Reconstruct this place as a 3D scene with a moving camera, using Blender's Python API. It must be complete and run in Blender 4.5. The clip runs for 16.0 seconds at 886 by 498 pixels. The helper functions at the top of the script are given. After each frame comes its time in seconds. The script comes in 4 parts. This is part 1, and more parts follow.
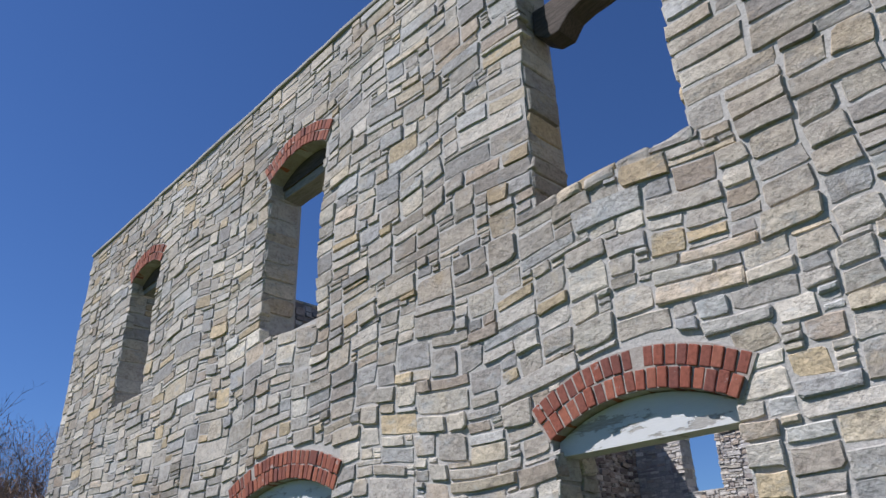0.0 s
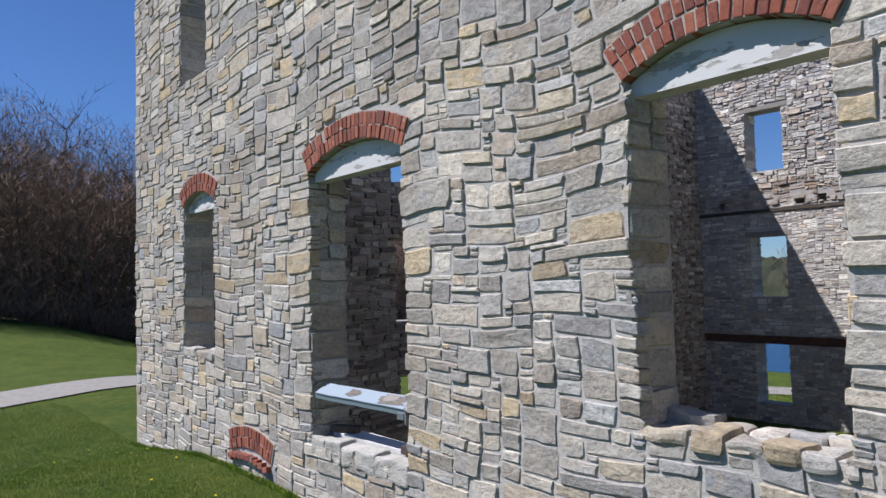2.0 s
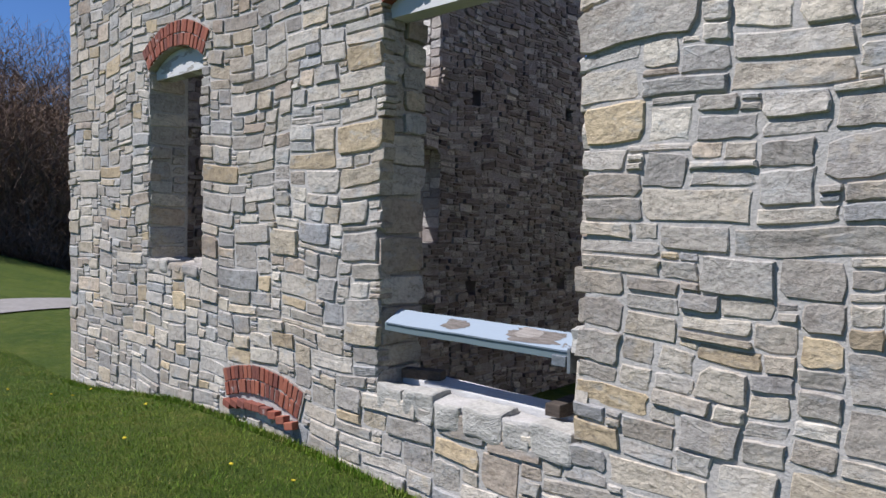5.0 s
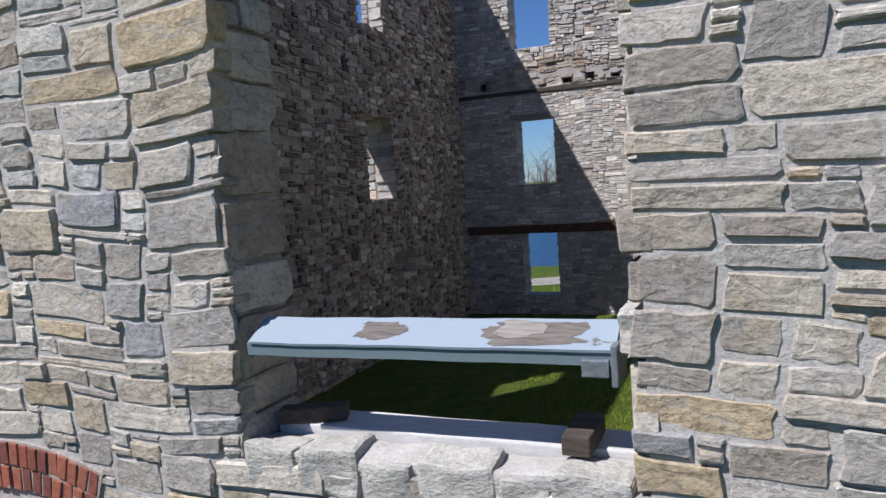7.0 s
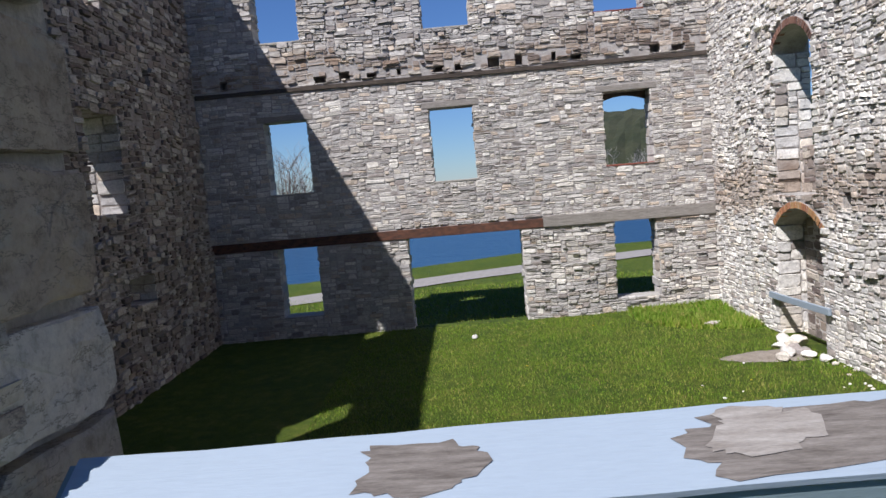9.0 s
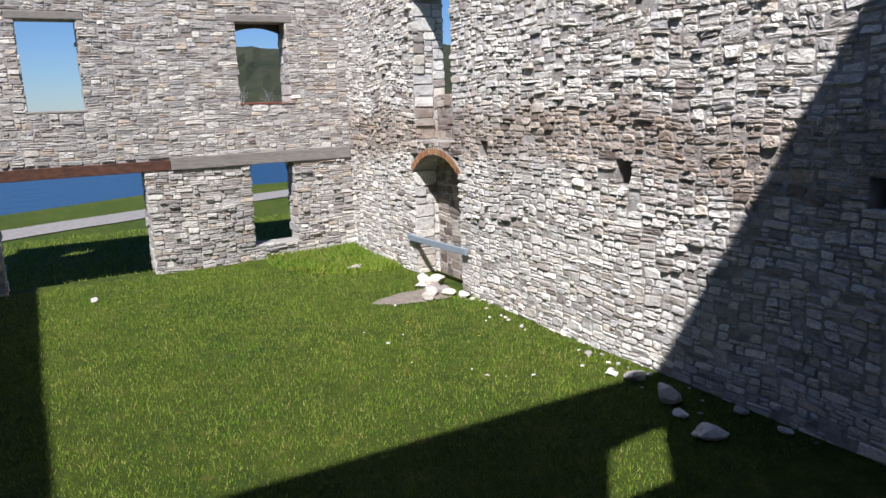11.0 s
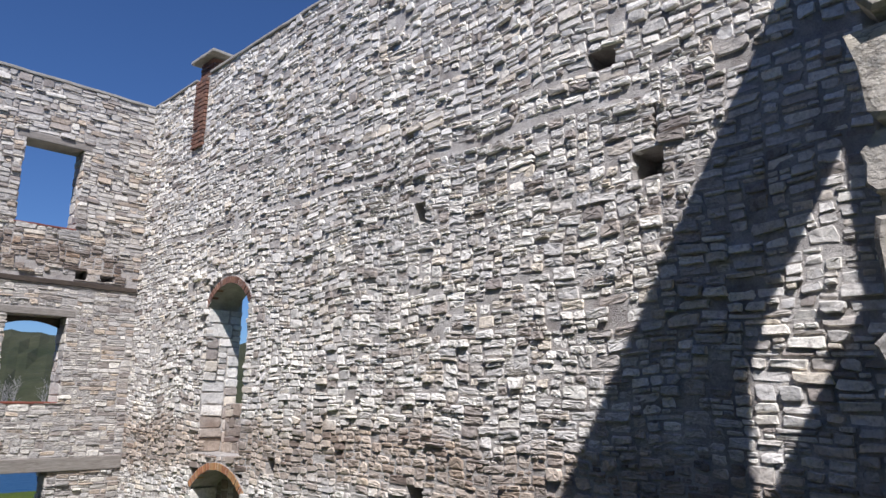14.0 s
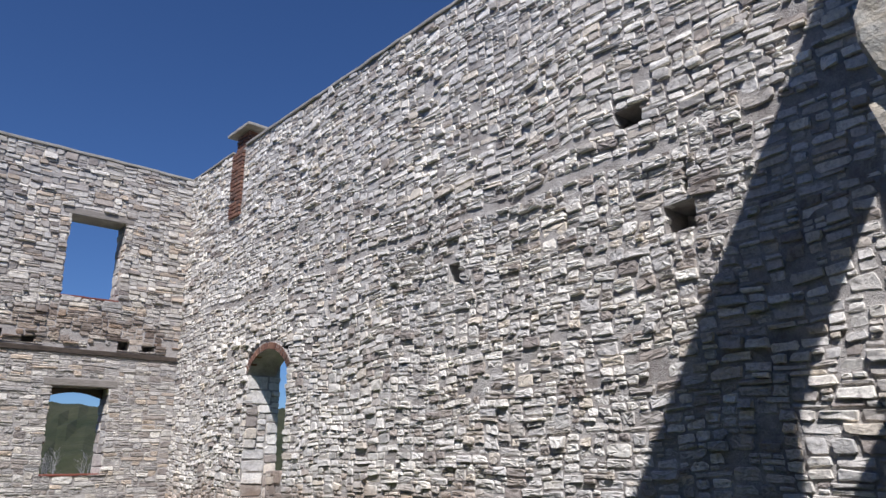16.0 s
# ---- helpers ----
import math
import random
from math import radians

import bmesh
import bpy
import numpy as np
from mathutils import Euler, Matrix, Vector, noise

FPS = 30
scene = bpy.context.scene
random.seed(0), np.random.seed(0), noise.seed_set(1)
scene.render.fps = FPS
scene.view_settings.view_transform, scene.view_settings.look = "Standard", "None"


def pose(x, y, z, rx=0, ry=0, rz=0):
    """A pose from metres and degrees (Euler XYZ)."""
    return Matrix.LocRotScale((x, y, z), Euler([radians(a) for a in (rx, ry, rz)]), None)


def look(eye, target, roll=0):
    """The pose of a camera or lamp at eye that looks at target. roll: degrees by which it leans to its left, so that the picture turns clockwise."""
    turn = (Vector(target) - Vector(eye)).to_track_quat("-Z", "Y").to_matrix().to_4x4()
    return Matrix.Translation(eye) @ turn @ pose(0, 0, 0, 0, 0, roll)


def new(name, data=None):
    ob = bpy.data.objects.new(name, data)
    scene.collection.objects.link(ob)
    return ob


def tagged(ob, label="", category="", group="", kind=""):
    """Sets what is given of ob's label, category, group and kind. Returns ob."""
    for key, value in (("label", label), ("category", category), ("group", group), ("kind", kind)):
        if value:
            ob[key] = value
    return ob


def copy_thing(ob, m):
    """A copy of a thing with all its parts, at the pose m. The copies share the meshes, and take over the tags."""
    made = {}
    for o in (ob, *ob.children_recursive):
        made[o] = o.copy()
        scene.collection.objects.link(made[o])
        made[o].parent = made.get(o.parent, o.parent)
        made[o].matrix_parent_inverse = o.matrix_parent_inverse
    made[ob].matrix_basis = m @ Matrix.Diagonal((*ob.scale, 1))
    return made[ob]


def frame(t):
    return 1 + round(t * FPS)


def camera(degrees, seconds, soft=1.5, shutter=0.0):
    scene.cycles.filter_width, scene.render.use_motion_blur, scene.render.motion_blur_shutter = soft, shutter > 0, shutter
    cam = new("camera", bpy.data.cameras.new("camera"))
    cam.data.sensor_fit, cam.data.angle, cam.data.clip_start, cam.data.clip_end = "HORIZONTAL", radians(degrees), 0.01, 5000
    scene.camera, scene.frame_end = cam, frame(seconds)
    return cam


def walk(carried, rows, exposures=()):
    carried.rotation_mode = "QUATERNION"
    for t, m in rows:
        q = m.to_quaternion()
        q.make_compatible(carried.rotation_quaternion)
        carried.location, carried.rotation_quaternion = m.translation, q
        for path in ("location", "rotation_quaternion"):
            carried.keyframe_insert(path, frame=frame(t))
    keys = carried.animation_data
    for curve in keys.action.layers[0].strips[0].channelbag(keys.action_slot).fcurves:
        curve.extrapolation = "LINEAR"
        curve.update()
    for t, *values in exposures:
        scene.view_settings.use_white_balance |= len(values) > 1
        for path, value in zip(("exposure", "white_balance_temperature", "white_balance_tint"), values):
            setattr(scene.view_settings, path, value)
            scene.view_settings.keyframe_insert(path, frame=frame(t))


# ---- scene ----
cam = camera(63.1, 16.0)

PATH = [
    (0, (6.022, -3.21, 3.876), (4.736, -1.962, 4.765), -2.1),
    (0.5, (6.013, -3.236, 3.849), (4.637, -2.07, 4.714), -1.8),
    (1, (6.119, -3.22, 3.728), (4.681, -2.017, 4.424), -0.8),
    (1.5, (6.043, -3.228, 3.674), (4.527, -1.988, 4.082), -1.6),
    (2, (5.886, -3.16, 3.61), (4.327, -1.911, 3.71), -1.4),
    (2.5, (5.602, -3.05, 3.542), (4.045, -1.796, 3.553), 0.0),
    (3, (5.232, -3.055, 3.452), (3.738, -1.728, 3.538), -3.0),
    (3.5, (4.819, -3.085, 3.449), (3.305, -1.78, 3.384), -2.3),
    (3.7, (4.625, -3.079, 3.416), (3.078, -1.812, 3.388), -1.6),
    (5.8, (2.775, -2.728, 3.288), (1.608, -1.106, 3.206), -1.5),
    (6, (2.614, -2.612, 3.273), (1.535, -0.929, 3.208), -4.0),
    (6.5, (2.222, -2.386, 3.255), (1.233, -0.65, 3.142), -2.6),
    (7, (1.838, -2.144, 3.21), (1.033, -0.321, 3.039), -3.8),
    (7.5, (1.532, -1.823, 3.161), (0.797, 0.03, 2.998), -5.0),
    (8, (1.256, -1.525, 3.139), (0.737, 0.393, 2.919), -4.2),
    (8.2, (1.139, -1.413, 3.119), (0.744, 0.541, 2.954), -3.6),
    (10.3, (0.283, -0.22, 3.143), (0.777, 1.699, 2.872), -3.9),
    (10.5, (0.269, -0.137, 3.134), (0.917, 1.733, 2.848), -2.3),
    (11, (0.157, 0.012, 3.155), (1.113, 1.719, 2.743), -1.9),
    (11.5, (0.156, 0.065, 3.12), (1.226, 1.683, 2.635), 0.1),
    (12, (0.252, 0.124, 3.201), (1.473, 1.633, 2.719), 0.2),
    (12.5, (0.361, 0.152, 3.235), (1.662, 1.655, 3.014), -0.0),
    (13, (0.451, 0.154, 3.288), (1.772, 1.655, 3.334), 0.3),
    (13.5, (0.461, 0.139, 3.288), (1.784, 1.617, 3.539), 1.5),
    (14, (0.455, 0.126, 3.311), (1.824, 1.526, 3.719), 0.9),
    (14.5, (0.47, 0.107, 3.398), (1.843, 1.46, 3.932), 0.2),
    (15, (0.428, 0.1, 3.384), (1.779, 1.424, 4.031), -0.5),
    (15.5, (0.396, 0.087, 3.389), (1.675, 1.492, 4.014), -1.2),
    (16, (0.371, 0.098, 3.308), (1.65, 1.528, 3.874), -0.5),
]
walk(cam, [(t, look(eye, target, roll)) for t, eye, target, roll in PATH], exposures=[(0.0, 0.42, 6060, 15), (1.5, 0.46, 6060, 15), (3.5, 0.43, 6060, 15), (7.0, 0.40, 6060, 15), (10.5, 0.46, 6060, 15), (13.0, 0.50, 6060, 15), (14.0, 0.34, 6060, 15), (16.0, 0.22, 6060, 15)])

# ---- daylight ----
SUN_WAY = Vector((0.508, 0.552, -1.0)).normalized()
world = bpy.data.worlds.new("world")
scene.world = world
world.use_nodes = True
wn = world.node_tree
sky = wn.nodes.new("ShaderNodeTexSky")
sky.sky_type, sky.sun_disc = "NISHITA", False
sky.sun_elevation = math.asin(-SUN_WAY.z)
sky.sun_rotation = math.atan2(-SUN_WAY.x, -SUN_WAY.y)
sky.air_density, sky.dust_density, sky.ozone_density = 1.0, 0.0, 3.0
tint = wn.nodes.new("ShaderNodeMix")
tint.data_type, tint.blend_type = "RGBA", "MULTIPLY"
tint.inputs[0].default_value = 1.0
tint.inputs[7].default_value = (0.66, 0.90, 1.26, 1)
wn.links.new(sky.outputs[0], tint.inputs[6])
wn.links.new(tint.outputs[2], wn.nodes["Background"].inputs[0])
wn.nodes["Background"].inputs[1].default_value = 0.054
sun = new("sun", bpy.data.lights.new("sun", "SUN"))
sun.data.energy, sun.data.angle, sun.data.color = 5.0, radians(0.5), (1.0, 0.96, 0.91)
sun.matrix_world = look((-20, -20, 40), Vector((-20, -20, 40)) + SUN_WAY)

# ---- plan, in metres ----
T = 0.38                      # facade thickness
XL, XR, YB = -4.54, 5.78, 13.76   # inner faces of the end walls and of the back wall
XO, XRO, YBO = -5.39, 6.36, 14.26  # outer faces
FLOOR, TOP = 0.15, 9.12


# ---- materials ----
class Mat:
    """Small wrapper that wires up a node material."""

    def __init__(self, name, rough=0.9, metal=0.0):
        self.m = bpy.data.materials.new(name)
        self.m.use_nodes = True
        self.t = self.m.node_tree
        self.b = self.t.nodes["Principled BSDF"]
        self.b.inputs["Roughness"].default_value = rough
        self.b.inputs["Metallic"].default_value = metal
        self.b.inputs["Specular IOR Level"].default_value = 0.25
        self.pos = self.n("ShaderNodeNewGeometry").outputs["Position"]

    def n(self, kind, **props):
        node = self.t.nodes.new(kind)
        for k, v in props.items():
            setattr(node, k, v)
        return node

    def link(self, a, b):
        self.t.links.new(a, b)

    def stretch(self, scale):
        v = self.n("ShaderNodeVectorMath", operation="MULTIPLY")
        self.link(self.pos, v.inputs[0])
        v.inputs[1].default_value = scale
        return v.outputs[0]

    def noise(self, scale, detail=4.0, rough=0.55, vec=None):
        n = self.n("ShaderNodeTexNoise")
        n.inputs["Scale"].default_value = scale
        n.inputs["Detail"].default_value = detail
        n.inputs["Roughness"].default_value = rough
        self.link(vec or self.pos, n.inputs["Vector"])
        return n.outputs["Fac"]

    def ramp(self, fac, stops, mode="LINEAR"):
        r = self.n("ShaderNodeValToRGB")
        r.color_ramp.interpolation = mode
        e = r.color_ramp.elements
        while len(e) < len(stops):
            e.new(0.5)
        for el, (p, c) in zip(e, stops):
            el.position = p
            el.color = (*c, 1) if len(c) == 3 else c
        self.link(fac, r.inputs[0])
        return r.outputs[0]

    def math(self, op, a, b):
        m = self.n("ShaderNodeMath", operation=op)
        for k, v in enumerate((a, b)):
            if isinstance(v, (int, float)):
                m.inputs[k].default_value = v
            else:
                self.link(v, m.inputs[k])
        return m.outputs[0]

    def mix(self, fac, a, b, mode="MIX"):
        m = self.n("ShaderNodeMix", data_type="RGBA", blend_type=mode)
        for k, v in ((0, fac), (6, a), (7, b)):
            if isinstance(v, (int, float)):
                m.inputs[k].default_value = v
            elif isinstance(v, tuple):
                m.inputs[k].default_value = (*v, 1)
            else:
                self.link(v, m.inputs[k])
        return m.outputs[2]

    def bump(self, height, strength=0.5, distance=0.02):
        b = self.n("ShaderNodeBump")
        b.inputs["Strength"].default_value = strength
        b.inputs["Distance"].default_value = distance
        self.link(height, b.inputs["Height"])
        self.link(b.outputs[0], self.b.inputs["Normal"])

    def colour(self, c):
        self.link(c, self.b.inputs["Base Color"])
        return self.m


def stone_material(name, palette, wash, wash_at, strata=1.0, bare=(), ochre=False):
    """Each stone takes one colour of the palette; grain, lichen and lime wash lie over it."""
    k = Mat(name, 0.92)
    isl = k.n("ShaderNodeNewGeometry").outputs["Random Per Island"]
    obj = k.n("ShaderNodeObjectInfo").outputs["Random"]
    r = k.math("FRACT", k.math("ADD", isl, obj), 0)
    base = k.ramp(r, [(i / len(palette), c) for i, c in enumerate(palette)], "CONSTANT")
    r2 = k.math("FRACT", k.math("MULTIPLY", r, 37.7), 0)
    tone = k.ramp(r2, [(0.0, (0.78, 0.78, 0.79)), (0.8, (1.12, 1.11, 1.08)), (1.0, (1.28, 1.27, 1.22))])
    base = k.mix(1.0, base, tone, "MULTIPLY")
    grain = k.noise(38.0, 6.0, 0.7)
    base = k.mix(1.0, base, k.ramp(grain, [(0.25, (0.66, 0.65, 0.64)), (0.5, (1.0, 1.0, 1.0)), (0.8, (1.18, 1.17, 1.14))]), "MULTIPLY")
    layers = k.noise(7.0, 6.0, 0.65, k.stretch((1.0, 1.0, 1.0 + 1.6 * strata)))
    base = k.mix(1.0, base, k.ramp(layers, [(0.3, (0.84, 0.83, 0.82)), (0.6, (1.06, 1.05, 1.03))]), "MULTIPLY")
    mottle = k.noise(16.0, 6.0, 0.75)
    base = k.mix(1.0, base, k.ramp(mottle, [(0.32, (0.62, 0.60, 0.58)), (0.46, (1.0, 1.0, 1.0)), (0.7, (1.06, 1.06, 1.05))]), "MULTIPLY")
    blot = k.noise(7.0, 5.0, 0.7)
    base = k.mix(k.ramp(blot, [(wash_at, (0, 0, 0)), (wash_at + 0.1, (1, 1, 1))]), base, wash)
    if ochre:
        rust = k.noise(3.1, 5.0, 0.7)
        base = k.mix(k.ramp(rust, [(0.57, (0, 0, 0)), (0.72, (0.6, 0.6, 0.6))]), base, (0.50, 0.41, 0.26))
        slate = k.noise(4.3, 5.0, 0.7, k.stretch((1.0, 1.0, 1.9)))
        base = k.mix(k.ramp(slate, [(0.54, (0, 0, 0)), (0.68, (0.6, 0.6, 0.6))]), base, (0.37, 0.40, 0.41))
        soot = k.noise(0.42, 5.0, 0.62)
        base = k.mix(k.ramp(soot, [(0.50, (0, 0, 0)), (0.66, (0.75, 0.75, 0.75))]), base, k.mix(1.0, base, (0.70, 0.64, 0.58), "MULTIPLY"))
        cracks = k.noise(2.6, 7.0, 0.7, k.stretch((1.0, 1.0, 3.2)))
        line = k.math("ABSOLUTE", k.math("SUBTRACT", cracks, 0.5), 0)
        base = k.mix(k.ramp(line, [(0.0, (0.75, 0.75, 0.75)), (0.010, (0, 0, 0))]), base, (0.13, 0.115, 0.10))
    for level, spread in bare:
        # the storey's floor edge, where the wall was never washed
        sep = k.n("ShaderNodeSeparateXYZ")
        k.link(k.pos, sep.inputs[0])
        off = k.math("ABSOLUTE", k.math("SUBTRACT", k.math("ADD", sep.outputs[2], k.math("MULTIPLY", k.noise(0.8, 4, 0.7), -1.6)), level - 0.8), 0)
        base = k.mix(k.ramp(off, [(spread * 0.5, (0.8, 0.8, 0.8)), (spread, (0, 0, 0))]), base, k.mix(1.0, base, (0.56, 0.47, 0.41), "MULTIPLY"))
    big = k.noise(0.55, 3.0, 0.5)
    base = k.mix(1.0, base, k.ramp(big, [(0.3, (0.84, 0.83, 0.83)), (0.7, (1.1, 1.08, 1.05))]), "MULTIPLY")
    h = k.math("ADD", k.math("MULTIPLY", layers, 0.5 + 0.7 * strata), k.math("MULTIPLY", grain, 0.55))
    chips = k.noise(17.0, 8.0, 0.62)
    k.bump(k.math("ADD", h, k.math("MULTIPLY", chips, 0.9)), 0.7, 0.016)
    return k.colour(base)


def plain(name, a, b, scale=9.0, rough=0.9, bump=0.4, dist=0.01, stretch=(1, 1, 1), metal=0.0, fine=60.0):
    k = Mat(name, rough, metal)
    v = k.stretch(stretch)
    n1, n2 = k.noise(scale, 5, 0.65, v), k.noise(fine, 4, 0.7, v)
    c = k.ramp(n1, [(0.3, a), (0.7, b)])
    c = k.mix(1.0, c, k.ramp(n2, [(0.25, (0.72, 0.72, 0.72)), (0.75, (1.18, 1.18, 1.18))]), "MULTIPLY")
    k.bump(k.math("ADD", n1, k.math("MULTIPLY", n2, 0.6)), bump, dist)
    return k.colour(c)


STONE = stone_material("limestone_outside", [(0.462, 0.430, 0.377), (0.412, 0.400, 0.377), (0.492, 0.460, 0.402), (0.432, 0.400, 0.352), (0.482, 0.430, 0.342),
                       (0.472, 0.450, 0.412), (0.542, 0.515, 0.462), (0.392, 0.385, 0.367), (0.462, 0.420, 0.357), (0.452, 0.430, 0.382), (0.472, 0.445, 0.397), (0.482, 0.460, 0.422), (0.412, 0.415, 0.407),
                       (0.512, 0.480, 0.422), (0.422, 0.400, 0.362), (0.492, 0.410, 0.282), (0.452, 0.390, 0.322), (0.412, 0.420, 0.422), (0.492, 0.455, 0.392), (0.472, 0.455, 0.422), (0.442, 0.420, 0.387)],
                       (0.552, 0.530, 0.482), 0.64, 0.45, (), True)
STONE_IN = stone_material("limestone_inside", [(0.760, 0.755, 0.727), (0.674, 0.665, 0.636), (0.798, 0.793, 0.769), (0.551, 0.527, 0.499), (0.731, 0.712, 0.670),
                          (0.779, 0.774, 0.750), (0.427, 0.389, 0.361), (0.703, 0.655, 0.580), (0.769, 0.760, 0.731), (0.750, 0.746, 0.717), (0.788, 0.784, 0.765), (0.712, 0.703, 0.679)],
                          (0.446, 0.418, 0.389), 0.60, 0.7, ((2.55, 0.5),))
# darker limestone for the left end wall: its shade is put into the palette
STONE_SHADED = stone_material("limestone_shaded", [(0.405, 0.370, 0.334), (0.308, 0.273, 0.246), (0.528, 0.502, 0.466), (0.238, 0.207, 0.189), (0.370, 0.326, 0.290),
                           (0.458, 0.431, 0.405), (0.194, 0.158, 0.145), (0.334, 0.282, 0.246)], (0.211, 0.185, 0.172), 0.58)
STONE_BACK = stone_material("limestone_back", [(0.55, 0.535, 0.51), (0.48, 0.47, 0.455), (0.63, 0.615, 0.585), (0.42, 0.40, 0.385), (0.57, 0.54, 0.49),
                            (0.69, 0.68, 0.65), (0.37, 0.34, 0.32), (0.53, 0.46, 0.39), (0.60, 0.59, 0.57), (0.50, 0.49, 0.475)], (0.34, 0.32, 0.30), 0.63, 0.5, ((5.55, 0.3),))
SILL_STONE = plain("cream_limestone", (0.34, 0.325, 0.285), (0.53, 0.51, 0.455), 11.0, 0.92, 0.8, 0.02, (1, 1, 1.6), 0.0, 45.0)
MORTAR = plain("lime_mortar", (0.40, 0.38, 0.345), (0.51, 0.485, 0.445), 5.0, 0.95, 0.7, 0.014)
MORTAR_ARCH = plain("arch_mortar", (0.30, 0.255, 0.215), (0.44, 0.40, 0.35), 14.0, 0.95, 0.6, 0.01)
# mortar darkened to go with it, shade included in the colour
MORTAR_SHADED = plain("shaded_mortar", (0.26, 0.225, 0.20), (0.46, 0.42, 0.385), 4.0, 0.95, 0.9, 0.03)
MORTAR_IN = plain("old_mortar", (0.26, 0.23, 0.205), (0.66, 0.63, 0.585), 2.6, 0.95, 1.0, 0.03)
MORTAR_BACK = plain("grey_mortar", (0.33, 0.30, 0.275), (0.52, 0.49, 0.455), 4.0, 0.95, 0.9, 0.02)
COPING = plain("concrete_coping", (0.30, 0.28, 0.24), (0.42, 0.40, 0.36), 6.0)
TIMBER = plain("weathered_timber", (0.20, 0.175, 0.15), (0.36, 0.335, 0.30), 5.0, 0.85, 0.5, 0.006, (1.5, 12, 12))
TIMBER_DARK = plain("dark_timber", (0.045, 0.036, 0.03), (0.12, 0.095, 0.075), 5.0, 0.85, 0.6, 0.008, (1.5, 12, 12))
BARE_WOOD = plain("bare_grey_wood", (0.10, 0.085, 0.072), (0.24, 0.215, 0.19), 7.0, 0.9, 0.6, 0.006, (1.5, 14, 14))
RUSTY = plain("rusty_beam", (0.05, 0.032, 0.026), (0.17, 0.075, 0.045), 6.0, 0.8, 0.5, 0.006, (1.2, 3, 3))


def paint_material(name, paint, bare, edge, stretch):
    """Peeling paint on wood: bare patches with a shape of their own."""
    k = Mat(name, 0.6)
    p = k.noise(2.4, 8.0, 0.68, k.stretch(stretch))
    g = k.noise(14.0, 4.0, 0.7, k.stretch((1.5, 14, 14)))
    wood = k.ramp(g, [(0.3, bare), (0.7, tuple(min(1, c * 1.7) for c in bare))])
    coat = k.ramp(g, [(0.2, tuple(c * 0.9 for c in paint)), (0.7, paint)])
    fac = k.ramp(p, [(edge, (0, 0, 0)), (edge + 0.015, (1, 1, 1))])
    k.bump(k.math("ADD", k.math("MULTIPLY", g, 0.4), k.math("MULTIPLY", fac, -0.8)), 0.6, 0.004)
    return k.colour(k.mix(fac, coat, wood))


PAINT_BLUE = paint_material("peeling_blue_paint", (0.28, 0.335, 0.385), (0.12, 0.105, 0.09), 0.66, (1.1, 2.6, 2.6))
PAINT_SIDE = paint_material("teal_grey_paint", (0.17, 0.225, 0.24), (0.13, 0.115, 0.10), 0.68, (1, 3, 3))
PAINT_WHITE = paint_material("flaking_white_paint", (0.62, 0.62, 0.60), (0.27, 0.255, 0.23), 0.56, (1, 1, 4))


def brick_material(name, cols):
    k = Mat(name, 0.9)
    r = k.n("ShaderNodeObjectInfo").outputs["Random"]
    base = k.ramp(r, [(i / len(cols), c) for i, c in enumerate(cols)], "CONSTANT")
    g = k.noise(45.0, 5, 0.7)
    base = k.mix(1.0, base, k.ramp(g, [(0.25, (0.6, 0.58, 0.56)), (0.75, (1.2, 1.18, 1.16))]), "MULTIPLY")
    w = k.noise(12.0, 4, 0.6)
    base = k.mix(k.ramp(w, [(0.64, (0, 0, 0)), (0.72, (0.7, 0.7, 0.7))]), base, (0.46, 0.43, 0.40))
    k.bump(g, 0.6, 0.008)
    return k.colour(base)


BRICK = brick_material("red_brick", [(0.29, 0.095, 0.062), (0.24, 0.085, 0.06), (0.35, 0.125, 0.078), (0.20, 0.075, 0.058), (0.31, 0.115, 0.075)])
BRICK_OLD = brick_material("dull_brick", [(0.21, 0.115, 0.085), (0.18, 0.095, 0.072), (0.25, 0.14, 0.10), (0.16, 0.10, 0.08)])
BRICK_TAN = brick_material("orange_brick", [(0.42, 0.22, 0.10), (0.36, 0.17, 0.09), (0.45, 0.27, 0.13)])


def grass_material():
    k = Mat("lawn_soil", 0.95)
    n1, n2, n3 = k.noise(0.7, 4, 0.6), k.noise(5.0, 5, 0.7), k.noise(55.0, 4, 0.75)
    c = k.ramp(n2, [(0.3, (0.048, 0.082, 0.008)), (0.55, (0.078, 0.116, 0.011)), (0.75, (0.160, 0.155, 0.040))])
    c = k.mix(1.0, c, k.ramp(n1, [(0.3, (0.75, 0.85, 0.7)), (0.7, (1.25, 1.12, 1.1))]), "MULTIPLY")
    c = k.mix(1.0, c, k.ramp(n3, [(0.25, (0.45, 0.45, 0.45)), (0.75, (1.45, 1.45, 1.4))]), "MULTIPLY")
    k.bump(n3, 1.0, 0.04)
    return k.colour(c)


def blade_material():
    k = Mat("grass_blade", 0.7)
    r = k.n("ShaderNodeNewGeometry").outputs["Random Per Island"]
    c = k.ramp(r, [(0.0, (0.094, 0.181, 0.012)), (0.5, (0.146, 0.247, 0.019)), (0.8, (0.212, 0.286, 0.032)), (0.95, (0.328, 0.294, 0.099))])
    n = k.noise(0.9, 4, 0.6)
    c = k.mix(1.0, c, k.ramp(n, [(0.3, (0.8, 0.92, 0.75)), (0.7, (1.25, 1.12, 1.1))]), "MULTIPLY")
    dry = k.noise(1.6, 6, 0.72)
    c = k.mix(k.ramp(dry, [(0.50, (0, 0, 0)), (0.68, (0.45, 0.45, 0.45))]), c, (0.294, 0.262, 0.076))
    return k.colour(c)


